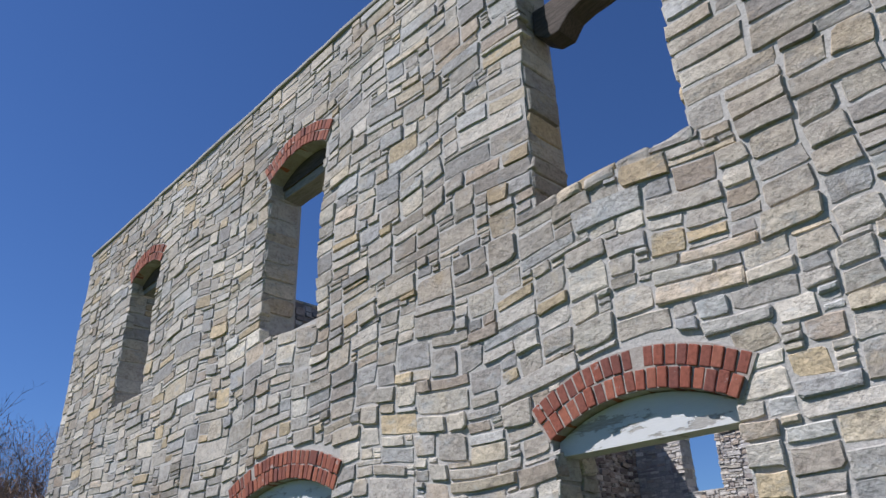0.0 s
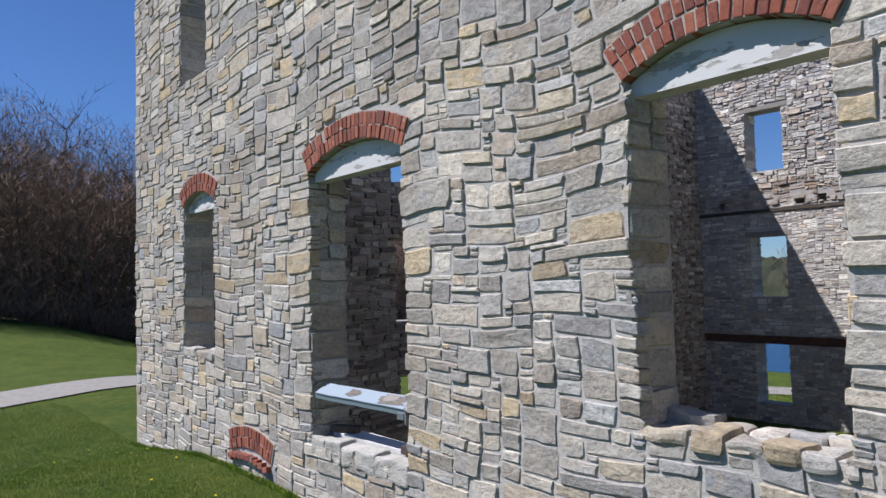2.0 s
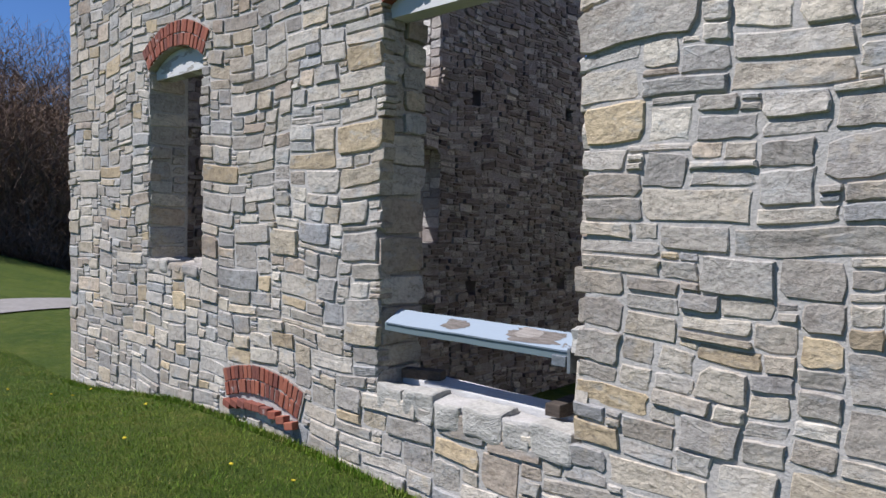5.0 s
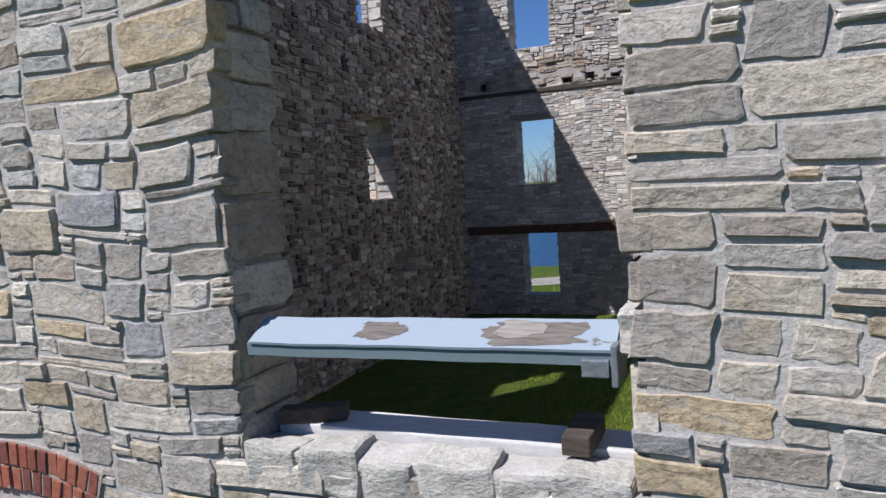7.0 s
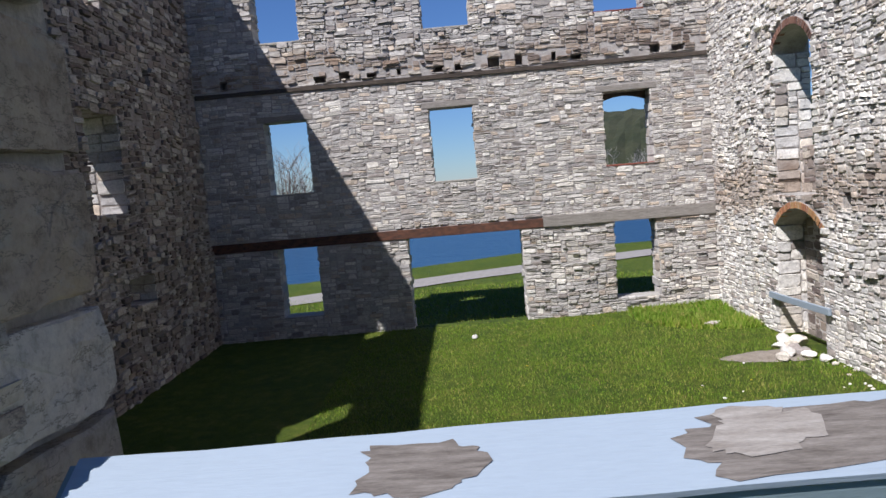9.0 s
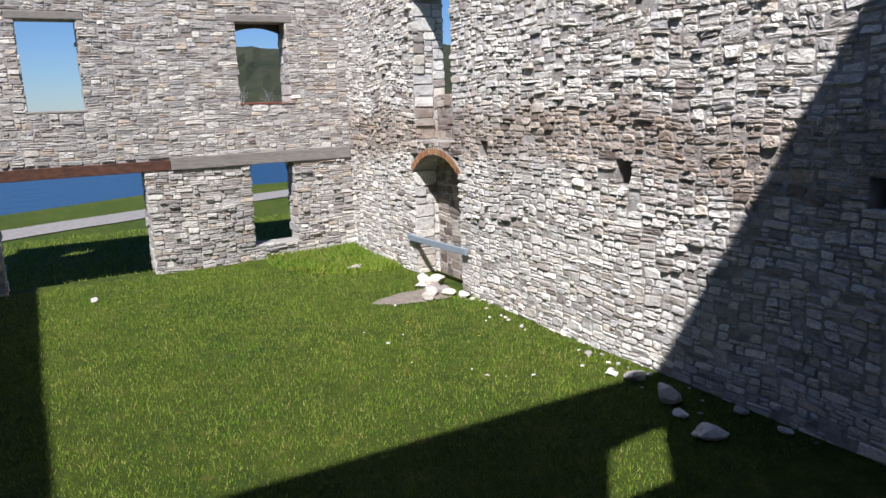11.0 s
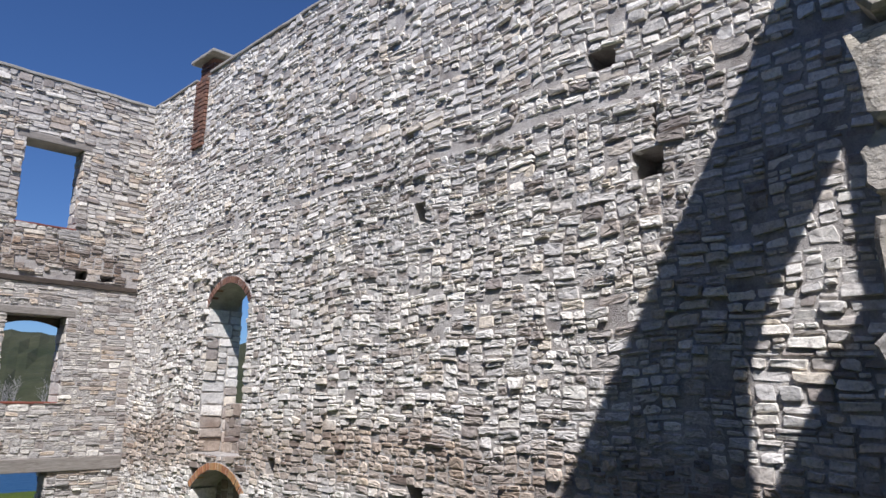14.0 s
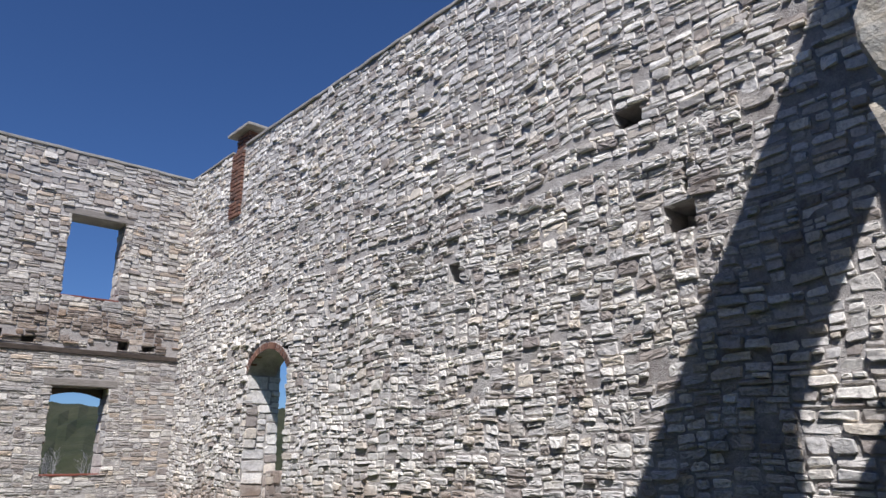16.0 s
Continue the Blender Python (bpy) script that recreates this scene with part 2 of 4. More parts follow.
LAWN, BLADE = grass_material(), blade_material()
GRAVEL = plain("gravel", (0.22, 0.205, 0.185), (0.33, 0.31, 0.285), 8.0, 0.95, 0.6, 0.02, (1, 1, 1), 0.0, 70.0)
DIRT = plain("bare_earth", (0.19, 0.16, 0.125), (0.31, 0.27, 0.225), 7.0, 0.95, 0.6, 0.02)
BARK = plain("bare_bark", (0.08, 0.062, 0.05), (0.17, 0.135, 0.112), 9.0, 0.95, 0.5, 0.01)
TWIG = plain("bare_twigs", (0.16, 0.108, 0.074), (0.29, 0.20, 0.145), 0.25, 0.95, 0.1, 0.01)
LIMEWOOD = plain("pale_board", (0.50, 0.49, 0.47), (0.66, 0.65, 0.62), 6.0, 0.8, 0.4, 0.005, (2, 8, 8))
BIRCH = plain("pale_bark", (0.30, 0.27, 0.24), (0.48, 0.45, 0.42), 9.0)
SCRUB = plain("leafless_scrub", (0.08, 0.057, 0.042), (0.18, 0.128, 0.093), 0.5, 0.95, 0.8, 0.3, (1, 1, 0.4), 0.0, 3.0)
FAR_WOOD = plain("far_woods", (0.020, 0.028, 0.011), (0.050, 0.052, 0.027), 0.06, 0.95, 0.8, 1.0, (1, 1, 0.5), 0.0, 0.5)
STEEL = plain("galvanised_bracket", (0.20, 0.22, 0.24), (0.34, 0.36, 0.38), 20.0, 0.5, 0.2, 0.003, (1, 1, 1), 0.6)


def water_material():
    k = Mat("lake_water", 0.3)
    k.b.inputs["Base Color"].default_value = (0.015, 0.055, 0.12, 1)
    k.b.inputs["Specular IOR Level"].default_value = 0.25
    n = k.noise(1.3, 5, 0.6, k.stretch((0.5, 1.3, 1)))
    k.bump(n, 0.7, 0.25)
    return k.m


WATER = water_material()


# ---- building helpers ----
def link_mesh(name, verts, faces, mat, parent=None, label="", smooth=False):
    me = bpy.data.meshes.new(name)
    me.from_pydata([tuple(v) for v in verts], [], faces)
    me.materials.append(mat)
    if smooth:
        me.polygons.foreach_set("use_smooth", [True] * len(me.polygons))
    me.update()
    ob = new(name, me)
    if parent is not None:
        ob.parent = parent
    if label:
        tagged(ob, label)
    return ob


def part(name, bm, mat, parent=None, label=""):
    me = bpy.data.meshes.new(name)
    bm.normal_update()
    bm.to_mesh(me)
    bm.free()
    me.materials.append(mat)
    ob = new(name, me)
    if parent is not None:
        ob.parent = parent
    if label:
        tagged(ob, label)
    return ob


def box_bm(x0, x1, y0, y1, z0, z1, bevel=0.0, cuts=0, rough=0.0, seed=0):
    """A worn block: bevelled, and with uneven faces where rough is set."""
    bm = bmesh.new()
    bmesh.ops.create_cube(bm, size=1.0)
    bmesh.ops.scale(bm, vec=(x1 - x0, y1 - y0, z1 - z0), verts=bm.verts)
    bmesh.ops.translate(bm, vec=((x0 + x1) / 2, (y0 + y1) / 2, (z0 + z1) / 2), verts=bm.verts)
    if cuts:
        longest = max(x1 - x0, y1 - y0, z1 - z0)
        for axis, size in enumerate((x1 - x0, y1 - y0, z1 - z0)):
            n = int(round(cuts * size / longest))
            for i in range(1, n):
                at = (x0, y0, z0)[axis] + size * i / n
                co, no = [0, 0, 0], [0, 0, 0]
                co[axis], no[axis] = at, 1
                bmesh.ops.bisect_plane(bm, geom=bm.verts[:] + bm.edges[:] + bm.faces[:], plane_co=co, plane_no=no)
    if bevel:
        sharp = [e for e in bm.edges if len(e.link_faces) == 2 and e.calc_face_angle(0) > 0.5]
        bmesh.ops.bevel(bm, geom=sharp, offset=bevel, segments=2, affect="EDGES", profile=0.6)
    if rough:
        for v in bm.verts:
            v.co += rough * Vector(noise.noise_vector(v.co * 6 + Vector((seed, seed * 2.3, 0))))
    return bm


def wall_slab(name, O, U, N, width, z0, z1, thick, holes, mat, label, category="wall"):
    """A wall from its face at O along U, thick behind N, with openings (u0, u1, v0, v1) cut through."""
    us = sorted({0.0, width, *[min(max(h[k], 0), width) for h in holes for k in (0, 1)]})
    vs = sorted({z0, z1, *[min(max(h[k], z0), z1) for h in holes for k in (2, 3)]})
    ni, nj = len(us) - 1, len(vs) - 1

    def solid(i, j):
        if not (0 <= i < ni and 0 <= j < nj):
            return False
        u, v = (us[i] + us[i + 1]) / 2, (vs[j] + vs[j + 1]) / 2
        return not any(h[0] < u < h[1] and h[2] < v < h[3] for h in holes)

    verts, faces, index = [], [], {}

    def P(i, j, back):
        key = (i, j, back)
        if key not in index:
            index[key] = len(verts)
            verts.append(O + U * us[i] + Vector((0, 0, vs[j])) - N * (thick * back))
        return index[key]

    for i in range(ni):
        for j in range(nj):
            if not solid(i, j):
                continue
            for back in (0, 1):
                faces.append([P(i, j, back), P(i + 1, j, back), P(i + 1, j + 1, back), P(i, j + 1, back)])
            for di, dj, a, b in ((-1, 0, (i, j), (i, j + 1)), (1, 0, (i + 1, j), (i + 1, j + 1)), (0, -1, (i, j), (i + 1, j)), (0, 1, (i, j + 1), (i + 1, j + 1))):
                if not solid(i + di, j + dj):
                    faces.append([P(*a, 0), P(*b, 0), P(*b, 1), P(*a, 1)])
    bm = bmesh.new()
    vv = [bm.verts.new(v) for v in verts]
    for f in faces:
        bm.faces.new([vv[k] for k in f])
    bmesh.ops.recalc_face_normals(bm, faces=bm.faces)
    return tagged(part(name, bm, mat), label, category, kind="structure")


def pack(rng, width, z0, z1, cu, cv, blocked, heights, lengths):
    """Random rubble: fills the wall with stones of whole cells, never across an opening."""
    nu, nv = int(round(width / cu)), int(round((z1 - z0) / cv))
    free = np.ones((nv, nu), bool)
    for j in range(nv):
        for i in range(nu):
            if blocked((i + 0.5) * cu, z0 + (j + 0.5) * cv):
                free[j, i] = False
    out = []
    for j in range(nv):
        i = 0
        while i < nu:
            if not free[j, i]:
                i += 1
                continue
            h = rng.choice(heights)
            w = rng.choice(lengths)
            if h >= 4:
                w = max(w, 5)
            run = 0
            while i + run < nu and free[j, i + run] and run < w:
                run += 1
            rest = 0
            while i + run + rest < nu and free[j, i + run + rest] and rest < 3:
                rest += 1
            if rest and rest <= 1:
                run += rest
            h = min(h, max(1, int(run * cu / cv * 0.85)))
            k = 1
            while k < h and j + k < nv and free[j + k, i:i + run].all():
                k += 1
            if j + k == nv - 1 and free[j + k, i:i + run].all():
                k += 1
            free[j:j + k, i:i + run] = False
            out.append([i * cu, (i + run) * cu, z0 + j * cv, z0 + (j + k) * cv])
            i += run
    return out


def snap(rects, holes, cu, cv, rng):
    """Stones along an opening reach to its edge and a little past it, unevenly; they are marked as corner stones."""
    for r in rects:
        corner = False
        for h in holes:
            if r[3] > h[2] and r[2] < h[3]:
                if abs(r[1] - h[0]) < cu * 0.8:
                    r[1] = h[0] + rng.uniform(0.0, 0.034)
                    corner = True
                elif abs(r[0] - h[1]) < cu * 0.8:
                    r[0] = h[1] - rng.uniform(0.0, 0.034)
                    corner = True
            if r[1] > h[0] and r[0] < h[1]:
                if abs(r[3] - h[2]) < cv * 0.8:
                    r[3] = h[2] + rng.uniform(-0.01, 0.02)
                    corner = True
                elif abs(r[2] - h[3]) < cv * 0.8:
                    r[2] = h[3] - rng.uniform(-0.01, 0.02)
                    corner = True
        if corner:
            r.append(True)
    return rects


def stone_shape(rng, r, O, U, N, joint, proud, skew, warp, rough, fine=False, flush=False, dressed=False):
    """One rough stone: a many-cornered, knocked-about outline, a shoulder and an uneven split face."""
    u0, u1, v0, v1 = r[:4]
    edge = len(r) > 4
    g = joint * rng.uniform(0.5, 1.4)
    u0, u1, v0, v1 = u0 + g, u1 - g, v0 + g, v1 - g
    w, h = u1 - u0, v1 - v0
    ku, kv = skew * min(w, h), skew * h * 0.7
    bl, br, tr, tl = [(u + su * rng.uniform(0, ku), v + sv * rng.uniform(0, kv)) for u, v, su, sv in ((u0, v0, 1, 1), (u1, v0, -1, 1), (u1, v1, -1, -1), (u0, v1, 1, -1))]
    quad = (bl, br, tr, tl)
    mids = (2, 1) if fine else (1, 0)
    ring = []
    for q in range(4):
        a, b = Vector(quad[q]), Vector(quad[(q + 1) % 4])
        side = b - a
        length = side.length
        c0, c1 = [min(0.4, rng.choice((0.03, 0.05, 0.09, 0.13, 0.24)) * rng.uniform(0.5, 1.3) * (1.0 if dressed else 1.6) * min(w, h) / length) for _ in range(2)]
        count = mids[0] if (q % 2 == 0) == (w >= h) else mids[1]
        stops = [c0] + [c0 + (1 - c0 - c1) * (k + rng.uniform(0.7, 1.3)) / (count + 1) for k in range(count)] + [1 - c1]
        for t in stops:
            p = a + side * t
            ring.append((p.x + rng.uniform(-1, 1) * min(0.007, 0.03 * w), p.y + rng.uniform(-1, 1) * min(0.006, 0.06 * h)))
    n = len(ring)
    cu, cv = (u0 + u1) / 2, (v0 + v1) / 2
    turn = rng.gauss(0, 0.02)
    ring = [(cu + (u - cu) - (v - cv) * turn, cv + (v - cv) + (u - cu) * turn) for u, v in ring]
    d0 = rng.uniform(*proud)
    rim = d0 - rng.uniform(0.003, 0.012)
    if flush and not edge:
        rim = rng.uniform(-0.003, 0.004)
        d0 = min(max(d0, rim + 0.003), 0.024)
    grade = 0.25 if dressed else 1.0
    tu, tv = rng.uniform(-0.5, 0.5) * rough / max(w, 0.05), rng.uniform(-0.7, 0.7) * rough / max(h, 0.05)
    verts = []

    def put(u, v, d):
        q = Vector((u, v, 0))
        verts.append((u + warp * noise.noise(q * 1.1), v + warp * 1.2 * noise.noise(q * 0.9 + Vector((7, 3, 1))), d))

    def face_depth(u, v, k):
        return d0 + (tu * (u - cu) + tv * (v - cv)) * 1.5 + (rng.uniform(-1, 1) * k + 0.5 * noise.noise(Vector((u * 9, v * 14, d0 * 90)))) * rough * grade

    for u, v in ring:
        put(u, v, rim + rng.uniform(-0.003, 0.003))
    shoulder = rng.uniform(0.004, 0.010)
    fu, fv = max(0.45, 1 - 2 * shoulder / max(w, 0.01)), max(0.45, 1 - 2 * shoulder / max(h, 0.01))
    for u, v in ring:
        x, y = cu + (u - cu) * fu, cv + (v - cv) * fv
        put(x, y, max(face_depth(x, y, 0.3), rim + 0.002))
    faces = [(k, (k + 1) % n, n + (k + 1) % n, n + k) for k in range(n)]
    top = n
    if fine:
        m = rng.uniform(0.4, 0.6)
        for u, v in ring:
            x, y = cu + (u - cu) * fu * m + rng.uniform(-0.1, 0.1) * w * 0.3, cv + (v - cv) * fv * m
            put(x, y, face_depth(x, y, 0.45))
        faces += [(n + k, n + (k + 1) % n, 2 * n + (k + 1) % n, 2 * n + k) for k in range(n)]
        top = 2 * n
    c = len(verts)
    put(cu + rng.uniform(-0.15, 0.15) * w, cv + rng.uniform(-0.15, 0.15) * h, face_depth(cu, cv, 0.3))
    faces += [(top + k, top + (k + 1) % n, c) for k in range(n)]
    if rim > -0.004:
        b = len(verts)
        deep = -0.09 if edge else -0.03
        verts += [(verts[k][0], verts[k][1], deep) for k in range(n)]
        faces += [((k + 1) % n, k, b + k, b + (k + 1) % n) for k in range(n)]
    P = [O + U * u + Vector((0, 0, v)) + N * d for u, v, d in verts]
    if U.cross(Vector((0, 0, 1))).dot(N) < 0:
        faces = [f[::-1] for f in faces]
    return P, faces


LATER = []   # single stones of walls, made at the end of the file


def stonework(wall, seed, O, U, N, width, z0, z1, holes, mat, near=None, cu=0.045, cv=0.04, heights=(1, 2, 2, 2, 3, 3, 3, 4, 5), lengths=(2, 3, 4, 5, 6, 7, 8, 9, 10, 12),
              joint=0.003, proud=(0.001, 0.016), skew=0.12, warp=0.08, rough=0.012, masks=(), keep=None, name="stone_courses", bold=0.14, flush=0.0, least=0.05):
    rng = random.Random(seed)

    def blocked(u, v):
        return any(h[0] < u < h[1] and h[2] < v < h[3] for h in holes) or any(m(u, v) for m in masks)

    rects = snap(pack(rng, width, z0, z1, cu, cv, blocked, heights, lengths), holes, cu, cv, rng)
    verts, faces, single = [], [], 0
    for r in rects:
        mid = ((r[0] + r[1]) / 2, (r[2] + r[3]) / 2)
        if r[1] - r[0] < least:
            continue
        if keep and not keep(rng, *mid):
            continue
        pr = proud(*mid) if callable(proud) else proud
        bulky = rng.random() < bold
        if bulky:
            pr = (pr[1], pr[1] * 1.7)
        close = bool(near) and near[0] < mid[0] < near[1] and near[2] < mid[1] < near[3]
        P, F = stone_shape(rng, r, O, U, N, joint, pr, skew, warp, rough, close, rng.random() < flush and not bulky, flush >= 1.0)
        if near and single < 290 and near[0] < mid[0] < near[1] and near[2] < mid[1] < near[3]:
            LATER.append((wall, P, F, mat))
            single += 1
        else:
            n = len(verts)
            verts += P
            faces += [[n + k for k in f] for f in F]
    if verts:
        tagged(link_mesh(name, verts, faces, mat, wall), "rough limestone blocks in lime mortar", kind="stuff")


def arc(width, rise):
    """Radius and centre height below the springing of a segmental arch."""
    R = (width * width / 4 + rise * rise) / (2 * rise)
    return R, R - rise


def arch_mask(uc, spring, width, rise, ring):
    R, drop = arc(width, rise)

    def m(u, v):
        return abs(u - uc) < width / 2 + 0.05 and v > spring - 0.02 and math.hypot(u - uc, v - spring + drop) < R + ring
    return m


BRICK_MESH = {}


def brick_mesh(size, mat, seed):
    key = (tuple(size), mat.name, seed)
    if key not in BRICK_MESH:
        a, b, c = size
        bm = box_bm(-a / 2, a / 2, -b / 2, b / 2, -c / 2, c / 2, 0.006, 0, 0.004, seed * 3.7)
        me = bpy.data.meshes.new("brick")
        bm.to_mesh(me)
        bm.free()
        me.materials.append(mat)
        BRICK_MESH[key] = me
    return BRICK_MESH[key]


def brick_arch(wall, seed, O, U, N, uc, spring, width, rise, rings, mat, deep=0.11, missing=(), proud=0.022, soffit=0.30, mort=None):
    """Rings of bricks on end over an opening, in a mortar bed that is also the soffit."""
    rng = random.Random(seed)
    R, drop = arc(width, rise)
    half = math.asin(width / 2 / R)
    t = 0.112
    W = Vector((0, 0, 1))
    C = O + U * uc + W * (spring - drop)
    n = 18
    verts, faces = [], []
    for k in range(n + 1):
        a = -half * 1.02 + 2.04 * half * k / n
        for rad in (R + 0.002, R + rings * t + 0.004):
            for d in (0.012, -soffit):
                verts.append(C + (U * math.sin(a) + W * math.cos(a)) * rad + N * d)
    for k in range(n):
        a, b = 4 * k, 4 * k + 4
        faces += [(a, b, b + 2, a + 2), (a + 1, a + 3, b + 3, b + 1), (a, a + 1, b + 1, b), (a + 2, b + 2, b + 3, a + 3)]
    faces += [(0, 2, 3, 1), (4 * n, 4 * n + 1, 4 * n + 3, 4 * n + 2)]
    link_mesh("arch_mortar", verts, faces, mort or MORTAR_ARCH, wall)
    for ring in range(rings):
        rad = R + (ring + 0.5) * t
        count = max(5, int(round(2 * half * rad / 0.063)))
        for k in range(count):
            if (ring, k) in missing:
                continue
            a = -half + 2 * half * (k + 0.5) / count
            up, side = U * math.sin(a) + W * math.cos(a), U * math.cos(a) - W * math.sin(a)
            p = C + up * (rad + rng.uniform(-0.004, 0.004)) + N * (proud - deep / 2 + rng.uniform(-0.007, 0.006))
            tilt = rng.uniform(-0.05, 0.05)
            m = Matrix((side + up * tilt, N, up - side * tilt)).transposed().to_4x4()
            m.translation = p
            LATER.append((wall, None, brick_mesh((0.054, deep, 0.106), mat, rng.randrange(3)), m))


def lintel_board(wall, O, U, N, uc, spring, width, rise, below, d0, d1, mat, label):
    """The arched board that fills the head of an opening."""
    R, drop = arc(width, rise)
    W = Vector((0, 0, 1))
    pts = [(-width / 2, spring - below), (width / 2, spring - below)]
    for k in range(13):
        x = width / 2 - width * k / 12
        pts.append((x, spring - drop + math.sqrt(max(R * R - x * x, 0)) - 0.004))
    verts = [O + U * (uc + x) + W * z - N * d for d in (d0, d1) for x, z in pts]
    n = len(pts)
    faces = [list(range(n)), list(range(2 * n - 1, n - 1, -1))] + [(k, (k + 1) % n, n + (k + 1) % n, n + k) for k in range(n)]
    bm = bmesh.new()
    vv = [bm.verts.new(v) for v in verts]
    for f in faces:
        bm.faces.new([vv[k] for k in f])
    bmesh.ops.recalc_face_normals(bm, faces=bm.faces)
    part("head_board", bm, mat, wall, label)


X, Y, Z = Vector((1, 0, 0)), Vector((0, 1, 0)), Vector((0, 0, 1))


def reveal(wall, seed, at, along, face, depth, z0, z1, mat, big=False, **kw):
    """Quoin stones on the side of an opening, a little past its inner corner."""
    if big:
        stonework(wall, seed, at - along * 0.012 - face * 0.03, along, face, depth + 0.03, z0, z1, [], mat, cu=(depth + 0.03) / 4, cv=0.05, heights=(2, 3, 3, 4, 5), lengths=(2, 3, 4, 4), joint=0.003,
                  proud=(0.026, 0.046), warp=0.0, rough=0.008, near=(0, 1, 2.2, 4.4) , name="quoins", **kw)
    else:
        stonework(wall, seed, at - along * 0.01, along, face, depth + 0.02, z0, z1, [], mat, cu=0.075, cv=0.045, heights=(3, 3, 4, 4, 5), lengths=(3, 4, 6, 6), joint=0.004,
                  proud=(0.008, 0.026), warp=0.0, rough=0.012, name="quoins", **kw)


# ---- facade ----
# openings: left, right, sill, springing, rise
F_OPEN = {"w1": (-3.32, -2.28, 2.86, 4.67, 0.15), "w2": (0.0, 1.49, 2.22, 4.66, 0.17), "w3": (3.52, 4.61, 2.84, 4.67, 0.15),
          "u1": (-3.42, -2.50, 6.26, 7.98, 0.14), "u2": (0.17, 1.17, 6.11, 7.91, 0.15), "u3": (3.57, 4.66, 6.12, 8.05, 0.15)}
FO = Vector((XO, 0, 0))
F_W = XRO - XO
f_holes = [(a - XO, b - XO, s, t + r) for a, b, s, t, r in F_OPEN.values()]
f_cut = [(h[0] - (0.03 if k == 1 else 0), h[1] + (0.03 if k == 1 else 0), h[2], h[3]) for k, h in enumerate(f_holes)]
wall_front = wall_slab("wall_front", FO, X, -Y, F_W, -0.3, TOP, T, f_cut, MORTAR, "tall roofless facade of grey limestone rubble with brick arches")
f_masks = [arch_mask((a + b) / 2 - XO, t, b - a, r, 0.235) for a, b, s, t, r in F_OPEN.values()]
B_ARCH = [(-1.34, 1.87, 0.98), (2.75, 1.88, 0.98)]
f_masks += [arch_mask(c - XO, s, w, 0.085, 0.235) for c, s, w in B_ARCH]
stonework(wall_front, 11, FO, X, -Y, F_W, 1.2, TOP, f_holes, STONE, near=(3.9, 8.8, 1.6, 4.4), masks=f_masks, joint=0.0025, proud=(0.003, 0.013), skew=0.13, rough=0.010, bold=0.24, flush=1.0,
          heights=(1, 2, 2, 2, 2, 3, 3, 3, 3, 4, 4, 5), lengths=(2, 3, 4, 4, 5, 6, 6, 7, 8, 9, 11, 13))
for n, (key, (a, b, s, t, r)) in enumerate(F_OPEN.items()):
    miss = {"w3": ((1, 11),), "w2": ((1, 6),)}.get(key, ())
    if key != "u3":
        brick_arch(wall_front, 30 + n, FO, X, -Y, (a + b) / 2 - XO, t, b - a, r, 2, BRICK, missing=miss)
    top = t - 0.02
    win = tagged(new("window_%d" % (n + 1)), "arched window opening without a frame in a limestone facade", "window", kind="structure")
    reveal(wall_front, 50 + n, Vector((a, 0, 0)), Y, X, T, s, top, STONE, key == "w2")
    reveal(wall_front, 60 + n, Vector((b, 0, 0)), Y, -X, T, s, top, STONE, key == "w2")
    if key[0] == "w":
        lintel_board(win, FO, X, -Y, (a + b) / 2 - XO, t, b - a - 0.004, r, 0.08, 0.06, 0.20, PAINT_WHITE, "arched window head board with flaking white paint")
    elif key != "u3":
        lintel_board(win, FO, X, -Y, (a + b) / 2 - XO, t, b - a - 0.004, r, 0.05, 0.14, 0.30, TIMBER_DARK, "dark weathered arched window head board")
for n, (c, s, w) in enumerate(B_ARCH):
    brick_arch(wall_front, 40 + n, FO, X, -Y, c - XO, s, w, 0.085, 2, BRICK, soffit=0.05)
tagged(part("trim_front", box_bm(XO - 0.02, XRO + 0.02, -0.03, T + 0.02, TOP + 0.002, TOP + 0.05, 0.012, 40, 0.012), COPING), "thin weathered concrete coping on the wall top", "coping", kind="structure")

# ---- back wall ----
K_OPEN = [(-3.20, -2.29, 3.11, 4.60), (0.15, 1.07, 3.11, 4.60), (3.64, 4.62, 3.14, 4.62),
          (-3.22, -2.26, 6.15, 7.66), (0.16, 1.14, 6.15, 7.66), (3.57, 4.58, 6.17, 7.68),
          (-3.18, -2.33, 0.57, 2.02), (-0.50, 1.87, -0.3, 2.02), (3.70, 4.60, 0.42, 2.02)]
BO = Vector((XR, YB, 0))
B_W = XR - XL
b_holes = [(XR - b, XR - a, s, t) for a, b, s, t in K_OPEN]
rngj = random.Random(17)
b_pock = []
for x in (-3.9, -1.95, -1.45, -0.9, -0.35, 0.45, 0.85, 1.55, 2.05, 2.75, 3.2, 4.75, 5.2):
    wide, high = rngj.uniform(0.08, 0.26), rngj.uniform(0.10, 0.22)
    b_pock.append((XR - x - wide / 2, XR - x + wide / 2, 5.30, 5.30 + high))
wall_back = wall_slab("wall_back", BO, -X, -Y, B_W, -0.3, 8.84, YBO - YB, b_holes + b_pock, MORTAR_BACK, "ruined inner face of a three-storey limestone rubble wall")
b_masks = [lambda u, v: 1.98 < v < 2.24, lambda u, v: 5.16 < v < 5.27] + [lambda u, v, h=h: h[0] - 0.12 < u < h[1] + 0.12 and h[3] - 0.03 < v < h[3] + 0.13 for h in b_holes[:6]]


